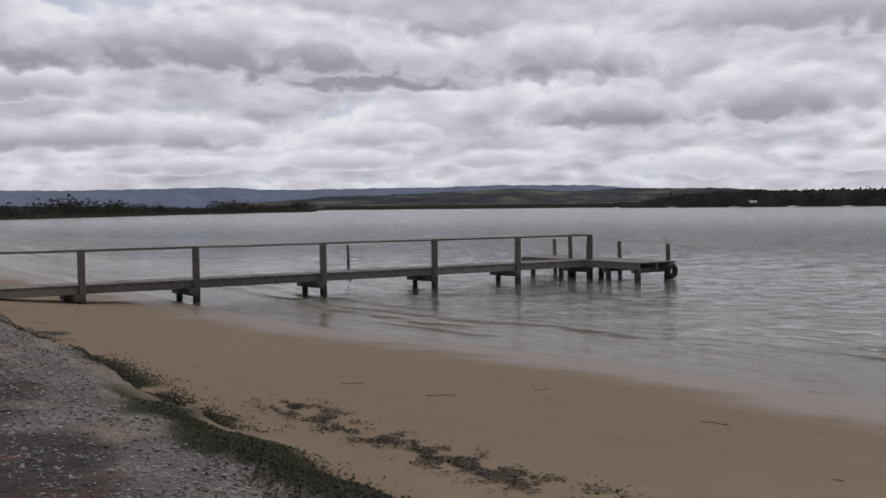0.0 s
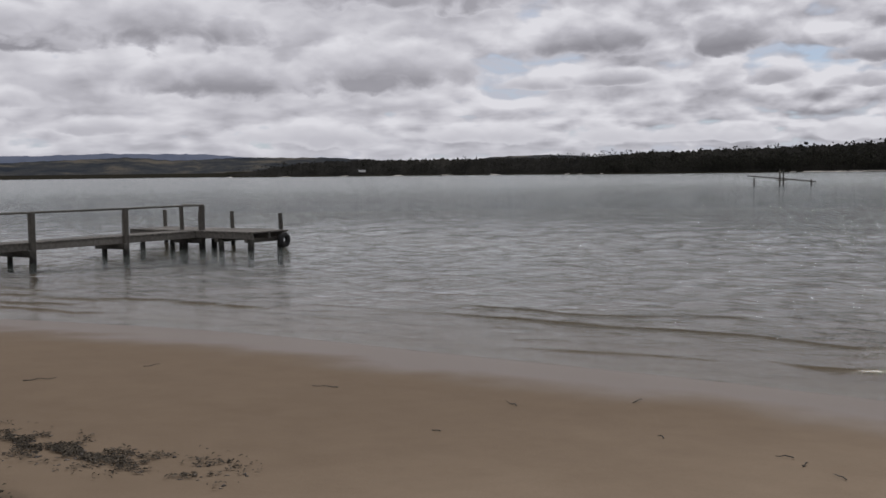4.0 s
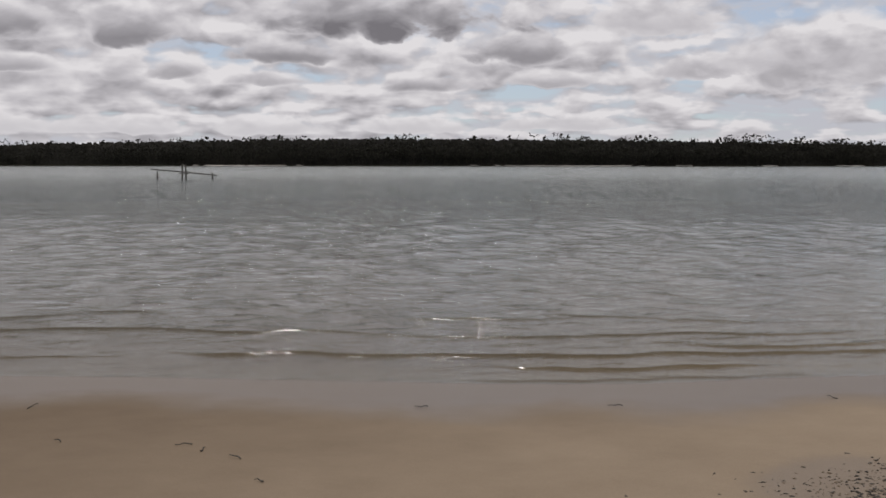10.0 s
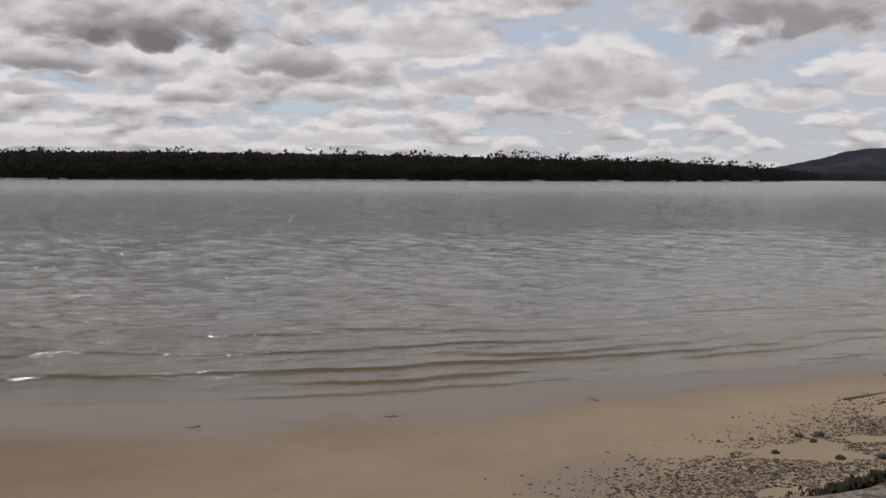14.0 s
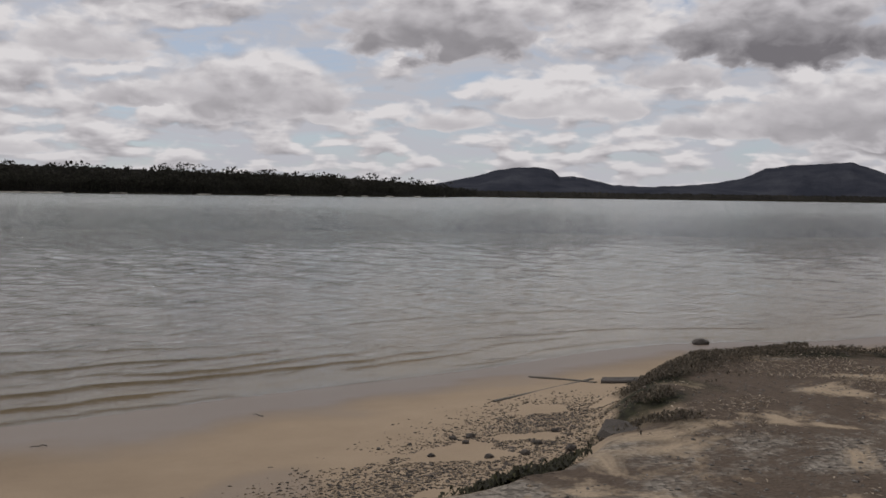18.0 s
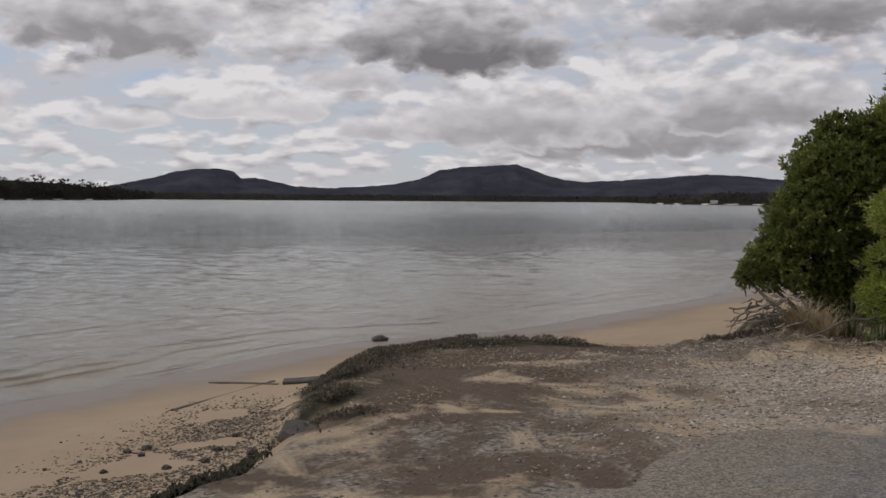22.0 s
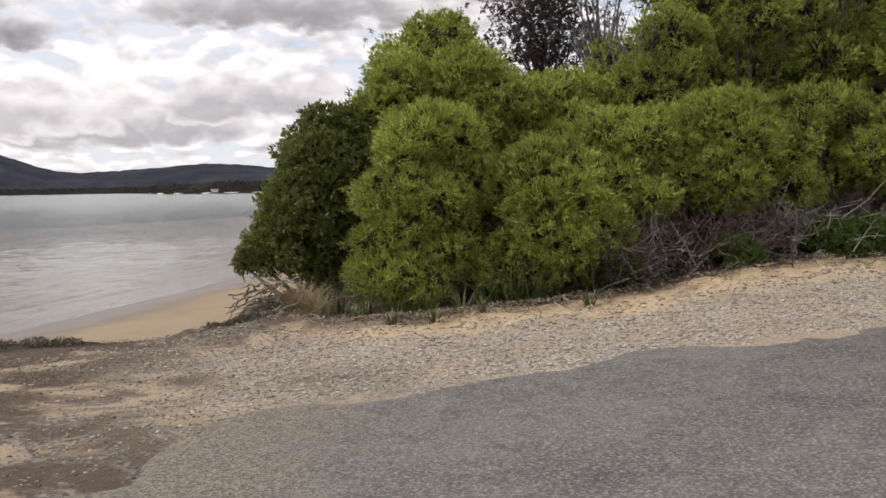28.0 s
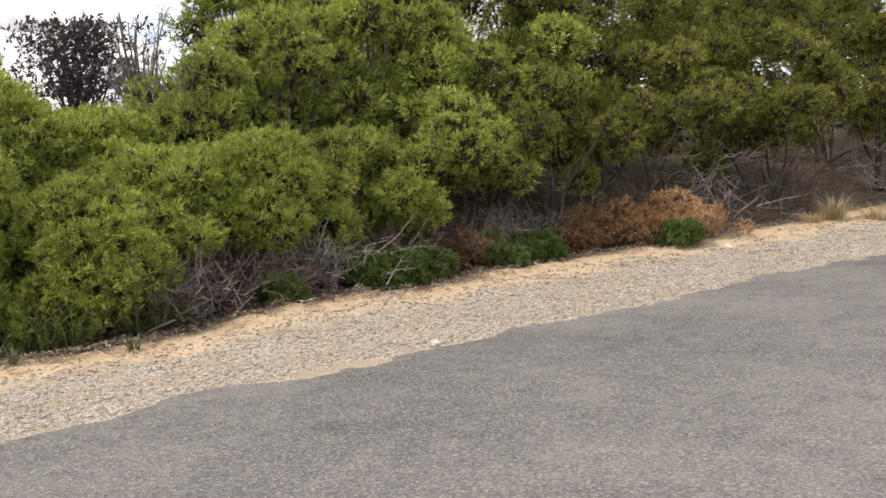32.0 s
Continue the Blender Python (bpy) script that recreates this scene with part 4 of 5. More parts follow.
stake = thing("stake", (-4.05, 44.5, -1.0), "dark leaning timber stake standing in the water", "stake")
bm = bmesh.new()
pole(bm, (0, 0, 0), (-0.06, 0, 1.85), 0.075, 0.05, 8, random.Random(2))
part("pile", bm, PILE, stake)

# ---- scrub ----
def leaves(d, centres, normals, per, length, width, droop=0.2, flare=0.75):
    """Tufts of narrow leaves that point out of the crown."""
    n = len(centres)
    c = np.repeat(centres, per, 0)
    way = np.repeat(normals, per, 0) + d.normal(0, flare, (n * per, 3))
    way[:, 2] += 0.35 - droop
    way /= np.linalg.norm(way, axis=1)[:, None] + 1e-9
    sidev = np.cross(way, d.normal(0, 1, (n * per, 3)))
    sidev /= np.linalg.norm(sidev, axis=1)[:, None] + 1e-9
    ln = (length * d.uniform(0.6, 1.25, n * per))[:, None]
    wd = (width * d.uniform(0.7, 1.3, n * per))[:, None]
    start = c + d.normal(0, length * 0.22, c.shape)
    v = np.stack([start, start + way * ln * 0.5 - sidev * wd, start + way * ln, start + way * ln * 0.5 + sidev * wd], 1)
    tip = np.tile(np.array([0.0, 0.4, 1.0, 0.4]), n * per)
    return v.reshape(-1, 3), tip


def crown_mesh(seed, lumps, density, per=9, length=0.10, width=0.012, fill=0.12, low=-0.35, face=None):
    """lumps: x, y, z, radius. Tufts gather in sprays on the outer skins of the lumps, with gaps between."""
    d = np.random.default_rng(seed)
    lumps = np.asarray(lumps, float)
    C, N, K = [], [], []
    for x, y, z, r in lumps:
        n = max(8, int(density * r * r * 14))
        nn = d.normal(0, 1, (n, 3))
        nn /= np.linalg.norm(nn, axis=1)[:, None]
        nn = nn[nn[:, 2] > low - 0.3 * d.random(len(nn))]
        spray = d.normal(0, 1, (max(12, int(r * 95)), 3))
        spray /= np.linalg.norm(spray, axis=1)[:, None]
        near = (nn @ spray.T).max(1)
        full = smooth(math.cos(0.13 / (r + 0.10) + 0.10), 0.995, near)
        nn = nn[d.random(len(nn)) < full + 0.62]
        near = (nn @ spray.T).max(1)
        full = smooth(math.cos(0.13 / (r + 0.10) + 0.10), 0.995, near)[:, None]
        depth = np.where(d.random((len(nn), 1)) < fill, d.uniform(0.4, 0.95, (len(nn), 1)), 1.0)
        p = np.array([x, y, z]) + nn * r * (0.88 + 0.14 * full + 0.15 * d.normal(0, 1, (len(nn), 1))) * depth * np.array([1.08, 1.08, 0.78])
        inside = np.zeros(len(p), bool)
        for a, b, c, q in lumps:
            if (a, b, c, q) != (x, y, z, r):
                inside |= ((p - np.array([a, b, c])) ** 2 / np.array([1, 1, 0.72])).sum(1) < (q * 0.76) ** 2
        if face:  # fuller on the open side than against the slope
            inside |= (p[:, 0] * face[0] + p[:, 1] * face[1] < -0.2) & (d.random(len(p)) < 0.85)
        C.append(p[~inside])
        N.append(nn[~inside] + np.array([0, 0, 0.35]))
        K.append(full[~inside, 0])
    C, N, K = np.concatenate(C), np.concatenate(N), np.concatenate(K)
    v, tip = leaves(d, C, N, per, length, width)
    me = mesh_of("crown", v, np.arange(len(v)).reshape(-1, 4))
    values(me, "tip", tip)
    values(me, "tuft", np.repeat(np.clip(0.38 + 0.16 * K + 0.5 * (d.random(len(C)) - 0.45), 0, 1), per * 4))
    return me


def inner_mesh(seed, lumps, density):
    """Dead leaves and fine twigs added inside a crown to shut out the light, coloured dark as shade in its gaps."""
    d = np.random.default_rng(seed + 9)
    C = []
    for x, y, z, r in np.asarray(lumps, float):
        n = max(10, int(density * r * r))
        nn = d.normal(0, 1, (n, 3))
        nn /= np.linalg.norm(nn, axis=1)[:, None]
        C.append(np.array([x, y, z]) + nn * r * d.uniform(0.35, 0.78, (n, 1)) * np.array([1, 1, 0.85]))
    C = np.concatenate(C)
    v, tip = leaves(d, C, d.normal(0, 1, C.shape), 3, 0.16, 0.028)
    me = mesh_of("dead_shade_leaves", v, np.arange(len(v)).reshape(-1, 4))
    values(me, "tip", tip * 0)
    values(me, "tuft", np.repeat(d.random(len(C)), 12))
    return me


def branch_mesh(seed, lumps, base, thick=0.05, twigs=5):
    rng = random.Random(seed)
    bm = bmesh.new()
    for x, y, z, r in lumps:
        a = Vector((base[0] + rng.uniform(-0.15, 0.15), base[1] + rng.uniform(-0.15, 0.15), -0.15))
        b = Vector((x, y, z))
        mid = (a + b) / 2 + Vector((rng.uniform(-0.2, 0.2), rng.uniform(-0.2, 0.2), -0.1))
        pole(bm, a, mid, thick, thick * 0.7, 6, rng, 3, 0.03)
        pole(bm, mid, b, thick * 0.7, thick * 0.3, 6, rng, 3, 0.03)
        for k in range(twigs):
            t = Vector((rng.gauss(0, 1), rng.gauss(0, 1), rng.gauss(0.2, 0.8))).normalized()
            s = mid.lerp(b, rng.random())
            pole(bm, s, s + t * r * rng.uniform(0.5, 0.95), thick * 0.25, 0.004, 4, rng, 2, 0.04)
    return bm


def shrub(name, at, lumps, seed, leaf, label, density=95, category="shrub", inner=None, bare=False, **kw):
    z = ground_at(*at)
    t = thing(name, (at[0], at[1], z), label, category, "scrub beside the road")
    # bare trunks get the darker bark as painted shade of the hollow
    part("trunk", branch_mesh(seed, lumps[::4] if bare else lumps, (0, 0), 0.035 if bare else 0.05), BARK if bare else TWIG, t)
    part("crown", crown_mesh(seed, lumps, density, **kw), leaf, t)
    part("dead_shade_leaves", inner_mesh(seed, inner or lumps, 420), SHADE_FILL_LEAF, t, "dead brown leaves and twigs added inside the crown to shade its gaps")
    return t


def dome(rng, wide, high, count, rmin=0.35, rmax=0.7):
    """Lumps that make a rounded, uneven bush."""
    out = [(0, 0, high * 0.42, min(wide, high) * 0.42)]
    for k in range(count):
        a, e = rng.uniform(0, 2 * math.pi), rng.uniform(0.05, 1.0)
        r = rng.uniform(rmin, rmax)
        q = math.sqrt(1 - e * e)
        out.append((math.cos(a) * q * (wide - r * 0.7), math.sin(a) * q * (wide - r * 0.7), max(r * 0.75, e * (high - r * 0.8)), r))
    return out


scrub_rng = random.Random(23)
# bearing (degrees), distance, half width, rise of the top over the eye (degrees)
FRONT = ((128.2, 12.9, 1.0, 4.9), (134.6, 12.7, 0.95, 2.7), (139.2, 13.9, 1.15, 4.4), (143.8, 14.4, 1.2, 4.8), (148.6, 15.4, 1.3, 5.0), (153.8, 16.6, 1.5, 6.8), (159.5, 18.4, 1.7, 8.2), (165.5, 20.6, 2.0, 9.0),
         (171, 23.2, 2.2, 9.2), (176.5, 26.5, 2.4, 9.2))
BACK = ((128.9, 16.2, 1.35, 9.3), (126.8, 15.4, 0.85, 7.2), (131.2, 15.4, 1.05, 7.9), (135.2, 15.8, 1.2, 6.2), (140.6, 16.6, 1.4, 9.4), (145.0, 17.6, 1.9, 11.5), (150, 18.7, 2.1, 13.5), (156, 20.0, 2.3, 15), (162, 22.3, 2.5, 15.5),
        (168, 25.0, 2.8, 15.5), (174, 28.5, 3.1, 15.5), (180, 33, 3.2, 15.5))
FAR_BACK = ((143.5, 21.5, 2.2, 13.5), (148, 22.5, 2.6, 16), (153, 24, 2.8, 17.5), (159, 26.5, 3.0, 18), (166, 30, 3.4, 18), (174, 35, 3.8, 18))
for k, (az, r, wide, rise) in enumerate(FRONT + BACK + FAR_BACK):
    a = radians(az)
    front = k < len(FRONT)
    at = (math.sin(a) * r, math.cos(a) * r)
    high = EYE + r * math.tan(radians(rise)) - ground_at(*at)
    lumps = dome(scrub_rng, wide, high, 38 if front else 34, 0.18 if front else 0.26, 0.44 if front else 0.56)
    lumps += [(scrub_rng.uniform(-0.3, 0.3) * wide, scrub_rng.uniform(-0.3, 0.3) * wide, high - 0.3 - 0.2 * q, 0.26 + 0.04 * q) for q in range(3)]
    inner = None if front else list(lumps)
    if front and az > 152:  # a canopy that hangs over a dark hollow
        lumps = [(x, y, max(z, high * scrub_rng.uniform(0.46, 0.62)), r) for x, y, z, r in lumps if z > high * 0.25]
    elif front and az > 136:  # the foot is bare brown wood
        lumps = [(x, y, max(z, high * scrub_rng.uniform(0.34, 0.46)), r) for x, y, z, r in lumps if z > high * 0.16]
    fine = dict(per=16, length=0.085, width=0.0062) if front and az < 151 else dict(per=12, length=0.10, width=0.0085) if front else dict(per=15, length=0.088, width=0.0085) if k < len(FRONT) + 6 else dict(per=13, length=0.115, width=0.0125)
    shrub("wattle_shrub", at, lumps, 100 + k, LEAF if az < 158 else LEAF_DULL_SHADED, ("dense yellow-green wattle shrub on the sandy road bank" if az < 152 else "dull olive shrub canopy hanging over a dark hollow") if front else "tall olive-green coastal shrub on the slope", (185 if az < 151 else 80) if front else 150 if k < len(FRONT) + 4 else 100 if k < len(FRONT) + 6 else 62 if k < len(FRONT) + len(BACK) else 75, low=-0.9, face=(-math.sin(a), -math.cos(a)), inner=inner, bare=az > 152, **fine)
# the dark bush at the point, leaning over the beach; offsets run towards the water
a = radians(122.6)
tree_at = (math.sin(a) * 15.0, math.cos(a) * 15.0)
out = (math.cos(a) * -1.0, math.sin(a))
tree_lumps = [(out[0] * s, out[1] * s, z, r) for s, z, r in ((0, 1.3, 0.7), (0.05, 2.0, 0.55), (0.3, 1.6, 0.42), (0.5, 1.1, 0.40), (0.8, 0.85, 0.30), (1.05, 0.66, 0.20), (1.2, 0.5, 0.13), (0.85, 0.5, 0.18), (0.0, 2.5, 0.30), (-0.3, 1.9, 0.6), (-0.4, 1.0, 0.7), (0.2, 0.8, 0.6), (-0.5, 1.6, 0.7), (0.55, 1.35, 0.34), (-0.2, 0.6, 0.6), (0.28, 2.1, 0.28), (-0.25, 2.45, 0.32), (0.42, 1.85, 0.2), (0.7, 1.15, 0.2))]
shrub("coastal_tree", tree_at, tree_lumps, 77, LEAF_DARK, "dark green coastal tree leaning out over the beach", 330, "tree", length=0.07, width=0.014, low=-0.9)


def dead_crown(seed, high, wide, limbs, twigs, droop=0.0):
    """Bare limbs that fork into fine twigs."""
    rng = random.Random(seed)
    bm = bmesh.new()
    pole(bm, (0, 0, -0.3), (0.05, 0.0, high * 0.45), 0.07, 0.05, 7, rng, 4, 0.03)
    for k in range(limbs):
        ang = rng.uniform(0, 2 * math.pi)
        a = Vector((0.03, 0, high * rng.uniform(0.2, 0.45)))
        b = Vector((math.cos(ang) * wide * rng.uniform(0.3, 0.9), math.sin(ang) * wide * rng.uniform(0.3, 0.9), high * rng.uniform(0.65, 1.0)))
        m = a.lerp(b, 0.5) + Vector((rng.uniform(-0.1, 0.1), rng.uniform(-0.1, 0.1), 0.1))
        pole(bm, a, m, 0.03, 0.02, 5, rng, 2, 0.03)
        pole(bm, m, b, 0.02, 0.008, 5, rng, 2, 0.03)
        for q in range(twigs):
            s = a.lerp(b, rng.uniform(0.3, 1.0))
            d = Vector((rng.gauss(0, 1), rng.gauss(0, 1), rng.gauss(0.4 - droop, 0.7))).normalized() * rng.uniform(0.15, 0.45)
            pole(bm, s, s + d, 0.006, 0.003, 3, rng, 1)
            for w in range(3):
                e = s + d * rng.uniform(0.4, 1.0)
                f = Vector((rng.gauss(0, 1), rng.gauss(0, 1), rng.gauss(0.3 - droop, 0.7))).normalized() * rng.uniform(0.06, 0.2)
                pole(bm, e, e + f, 0.004, 0.002, 3, rng, 1)
    return bm


DEAD_DARK = plain_material("dead_purple_twig", (0.040, 0.030, 0.032), (0.10, 0.078, 0.075), 20)
DEAD_GREY = plain_material("dead_grey_twig", (0.12, 0.108, 0.104), (0.25, 0.23, 0.22), 20)
DRY_LEAF = leaf_material("dry_brown_leaf", (0.10, 0.060, 0.030), (0.24, 0.140, 0.065), (0.36, 0.22, 0.11), 0.8)
RUST_LEAF = leaf_material("rusty_leaf", (0.28, 0.16, 0.08), (0.44, 0.27, 0.145), (0.55, 0.37, 0.22), 0.8)
SEED_LEAF = leaf_material("dark_seed_cluster", (0.034, 0.028, 0.030), (0.065, 0.052, 0.053), (0.10, 0.082, 0.08), 0.8)
STRAW = leaf_material("dry_straw", (0.24, 0.18, 0.10), (0.38, 0.30, 0.18), (0.48, 0.40, 0.26), 0.7)
GRASS = leaf_material("strappy_leaf", (0.045, 0.065, 0.02), (0.085, 0.11, 0.04), (0.19, 0.20, 0.10), 0.5)
HERB = leaf_material("green_herb_leaf", (0.042, 0.078, 0.018), (0.08, 0.13, 0.03), (0.145, 0.20, 0.055), 0.5)


def spot(az, r):
    a = radians(az)
    x, y = math.sin(a) * r, math.cos(a) * r
    return x, y, ground_at(x, y)


def dead_tree(az, r, high, wide, seed, twig, label, limbs=16, clusters=0):
    t = thing("dead_tree", spot(az, r), label, "tree")
    part("trunk", dead_crown(seed, high, wide, limbs, 9), twig, t)
    if clusters:
        d = np.random.default_rng(seed)
        n = clusters
        p = np.stack([d.normal(0, wide * 0.42, n), d.normal(0, wide * 0.42, n), high * (0.55 + 0.45 * d.random(n) ** 0.8)], -1)
        v, tip = leaves(d, p, d.normal(0, 1, p.shape), 7, 0.09, 0.018)
        me = mesh_of("crown", v, np.arange(len(v)).reshape(-1, 4))
        values(me, "tip", tip * 0)
        values(me, "tuft", tip * 0 + 0.5)
        part("crown", me, SEED_LEAF, t)


dead_tree(134.6, 20.5, 3.4, 1.25, 41, DEAD_DARK, "dark half-dead tree with purple-brown seed clusters", 26, 1300)
dead_tree(137.7, 18.8, 3.3, 0.8, 42, DEAD_GREY, "bare grey dead shrub with fine drooping twigs", 30)
dead_tree(139.6, 16.2, 2.9, 0.6, 43, DEAD_GREY, "bare grey dead branches among green shrubs", 18)


def blades(seed, count, length, width, spread, lean=0.5):
    """A tussock of narrow curved blades."""
    d = np.random.default_rng(seed)
    ang = d.uniform(0, 2 * np.pi, count)
    out = np.stack([np.cos(ang), np.sin(ang), np.zeros(count)], -1)
    base = out * (d.random(count) * spread)[:, None]
    ln = (length * d.uniform(0.5, 1.2, count))[:, None]
    le = (lean * d.uniform(0.3, 1.5, count))[:, None]
    side = np.stack([-np.sin(ang), np.cos(ang), np.zeros(count)], -1) * width
    upv = np.array([0, 0, 1.0])
    rows = []
    for f, w in ((0, 1.0), (0.4, 0.9), (0.75, 0.6), (1.0, 0.05)):
        c = base + upv * ln * f * (1 - 0.25 * le * f) + out * ln * le * f * f
        rows += [c - side * w, c + side * w]
    v = np.stack(rows, 1)
    f0 = np.array([[0, 1, 3, 2], [2, 3, 5, 4], [4, 5, 7, 6]])
    q = (np.arange(count)[:, None, None] * 8 + f0[None]).reshape(-1, 4)
    me = mesh_of("blades", v.reshape(-1, 3), q)
    values(me, "tip", np.tile(np.array([0, 0, 0.3, 0.3, 0.7, 0.7, 1, 1.0]), count))
    values(me, "tuft", np.full(count * 8, 0.5))
    return me


def tussock(name, az, r, seed, mat, label, count=60, length=0.5, width=0.008, spread=0.12, lean=0.5):
    t = thing(name, spot(az, r), label, "grass", "tussocks along the verge")
    part("foliage", blades(seed, count, length, width, spread, lean), mat, t)


for k, (az, r, ln, cnt) in enumerate(((123.2, 12.6, 0.5, 40), (124.6, 12.2, 0.55, 50), (126.3, 12.0, 0.4, 45), (128.0, 11.8, 0.35, 40), (131.3, 11.9, 0.62, 46), (132.6, 11.8, 0.7, 50), (134.0, 11.8, 0.5, 36), (137.2, 12.2, 0.4, 36), (129.9, 11.5, 0.3, 30))):
    tussock("strappy_tussock", az, r, 200 + k, GRASS, "clump of grey-green strappy leaves below the shrubs", cnt, ln * 1.25, 0.007, 0.14, 0.95)
for k, (az, r, ln, cnt) in enumerate(((121.0, 13.0, 0.42, 260), (122.0, 12.6, 0.36, 220), (174.2, 20.5, 0.5, 260), (173.2, 19.6, 0.25, 160), (176.2, 20.6, 0.3, 200))):
    tussock("dry_grass_tussock", az, r, 230 + k, STRAW, "straw-coloured dry grass tussock on the verge", cnt, ln, 0.005, 0.22, 0.8)
for k, (az, r) in enumerate(((136.9, 11.2), (131.0, 11.1), (128.3, 11.0), (126.0, 11.1), (124.0, 11.6))):
    tussock("small_tuft", az, r, 250 + k, GRASS, "small dark tuft of stiff leaves in the sand", 26, 0.2, 0.009, 0.07, 0.6)


def low_bush(name, az, r, wide, high, seed, mat, label, category="bush", density=230, twig=None, **kw):
    rng = random.Random(seed)
    x, y, z = spot(az, r)
    t = thing(name, (x, y, z), label, category, "low plants along the verge")
    lumps = dome(rng, wide, high, 12, high * 0.22, high * 0.42)
    part("trunk", branch_mesh(seed, lumps, (0, 0), 0.012, 4), twig or TWIG, t)
    part("crown", crown_mesh(seed, lumps, density, low=-0.9, **kw), mat, t)


for k, (az, r, wide, high) in enumerate(((144.6, 13.0, 0.30, 0.42), (149.3, 13.9, 0.45, 0.5), (151.2, 14.2, 0.42, 0.48), (152.8, 14.6, 0.38, 0.5), (156.6, 15.5, 0.45, 0.55), (158.6, 16.0, 0.42, 0.5), (166.4, 17.4, 0.42, 0.42))):
    low_bush("green_herb", az, r, wide, high, 300 + k, HERB, "low bright green herb bush at the foot of the scrub", density=420, per=9, length=0.06, width=0.010)
for k, (az, r, wide, high, mat, label) in enumerate(((163.6, 17.6, 0.6, 0.8, DRY_LEAF, "dead brown bracken at the foot of the scrub"), (166.0, 18.3, 0.75, 0.85, RUST_LEAF, "rust-orange dead bush beside the verge"),
                                                     (168.0, 18.1, 0.7, 0.55, RUST_LEAF, "rust-orange dead bush beside the verge"), (161.2, 17.4, 0.5, 0.7, DRY_LEAF, "dead brown bracken at the foot of the scrub"),
                                                     (154.8, 15.4, 0.4, 0.6, DRY_LEAF, "dead brown bracken at the foot of the scrub"))):
    low_bush("dead_bush", az, r, wide, high, 320 + k, mat, label, density=120, per=9, length=0.075, width=0.010)


def brush(az, r, wide, high, seed):
    """A tangle of dead brown twigs under the green crowns."""
    rng = random.Random(seed)
    t = thing("dead_brush", spot(az, r), "tangle of dead brown twigs under the shrubs", "bush", "dead brush under the shrubs")
    bm = bmesh.new()
    hollow = az > 160
    if hollow:  # long bare limbs that fork towards the light
        for k in range(12):
            a = Vector((rng.gauss(0, wide * 0.5), rng.gauss(0, wide * 0.25), rng.uniform(0.1, high)))
            way = Vector((rng.gauss(0, 1), rng.gauss(0, 0.6), rng.gauss(0.15, 0.35))).normalized()
            b = a + way * rng.uniform(0.35, 0.8)
            pole(bm, a, b, 0.011, 0.007, 5, rng, 4, 0.05)
            for q in range(4):
                m = a.lerp(b, rng.uniform(0.4, 1.0))
                e = m + (way + Vector((rng.gauss(0, 0.6), rng.gauss(0, 0.6), rng.gauss(0.1, 0.5)))) * rng.uniform(0.15, 0.4)
                pole(bm, m, e, 0.007, 0.003, 4, rng, 3, 0.03)
    for k in range(60 if hollow else 150):
        a = Vector((rng.gauss(0, wide * 0.45), rng.gauss(0, wide * 0.3), rng.uniform(0, high * 0.55)))
        d = Vector((rng.gauss(0, 1), rng.gauss(0, 1), rng.gauss(0.7, 0.6))).normalized() * rng.uniform(0.25, 0.7) * high
        pole(bm, a, a + d, 0.008, 0.004, 3, rng, 2, 0.04)
        for q in range(3):
            s = a + d * rng.uniform(0.3, 1.0)
            e = Vector((rng.gauss(0, 1), rng.gauss(0, 1), rng.gauss(0.3, 0.7))).normalized() * rng.uniform(0.08, 0.25)
            pole(bm, s, s + e, 0.005, 0.002, 3, rng, 1)
    tagged(part("twig_tangle", bm, DEAD_GREY if seed % 3 == 0 else BROWN_TWIG, t), kind="stuff")


BROWN_TWIG = plain_material("brown_twig", (0.05, 0.035, 0.03), (0.16, 0.12, 0.10), 20)
for k, (az, r, wide, high) in enumerate(((131.2, 12.9, 0.7, 0.9), (137.4, 12.5, 0.9, 1.1), (139.4, 12.7, 0.8, 0.9), (141.6, 13.0, 0.8, 0.9), (144.0, 13.4, 0.8, 0.9), (146.6, 13.9, 0.9, 1.0), (150, 14.6, 0.9, 0.9), (153.6, 15.5, 0.9, 0.9), (157.4, 16.6, 0.9, 1.0),
                                         (160.8, 17.8, 0.9, 1.2), (164.5, 18.8, 1.0, 1.4), (168.5, 19.8, 1.2, 1.5), (171.5, 21, 1.3, 1.6), (174.5, 22.5, 1.3, 1.5), (177.5, 24, 1.3, 1.4), (128.6, 12.4, 0.6, 0.6))):
    brush(az, r, wide, high, 400 + k)


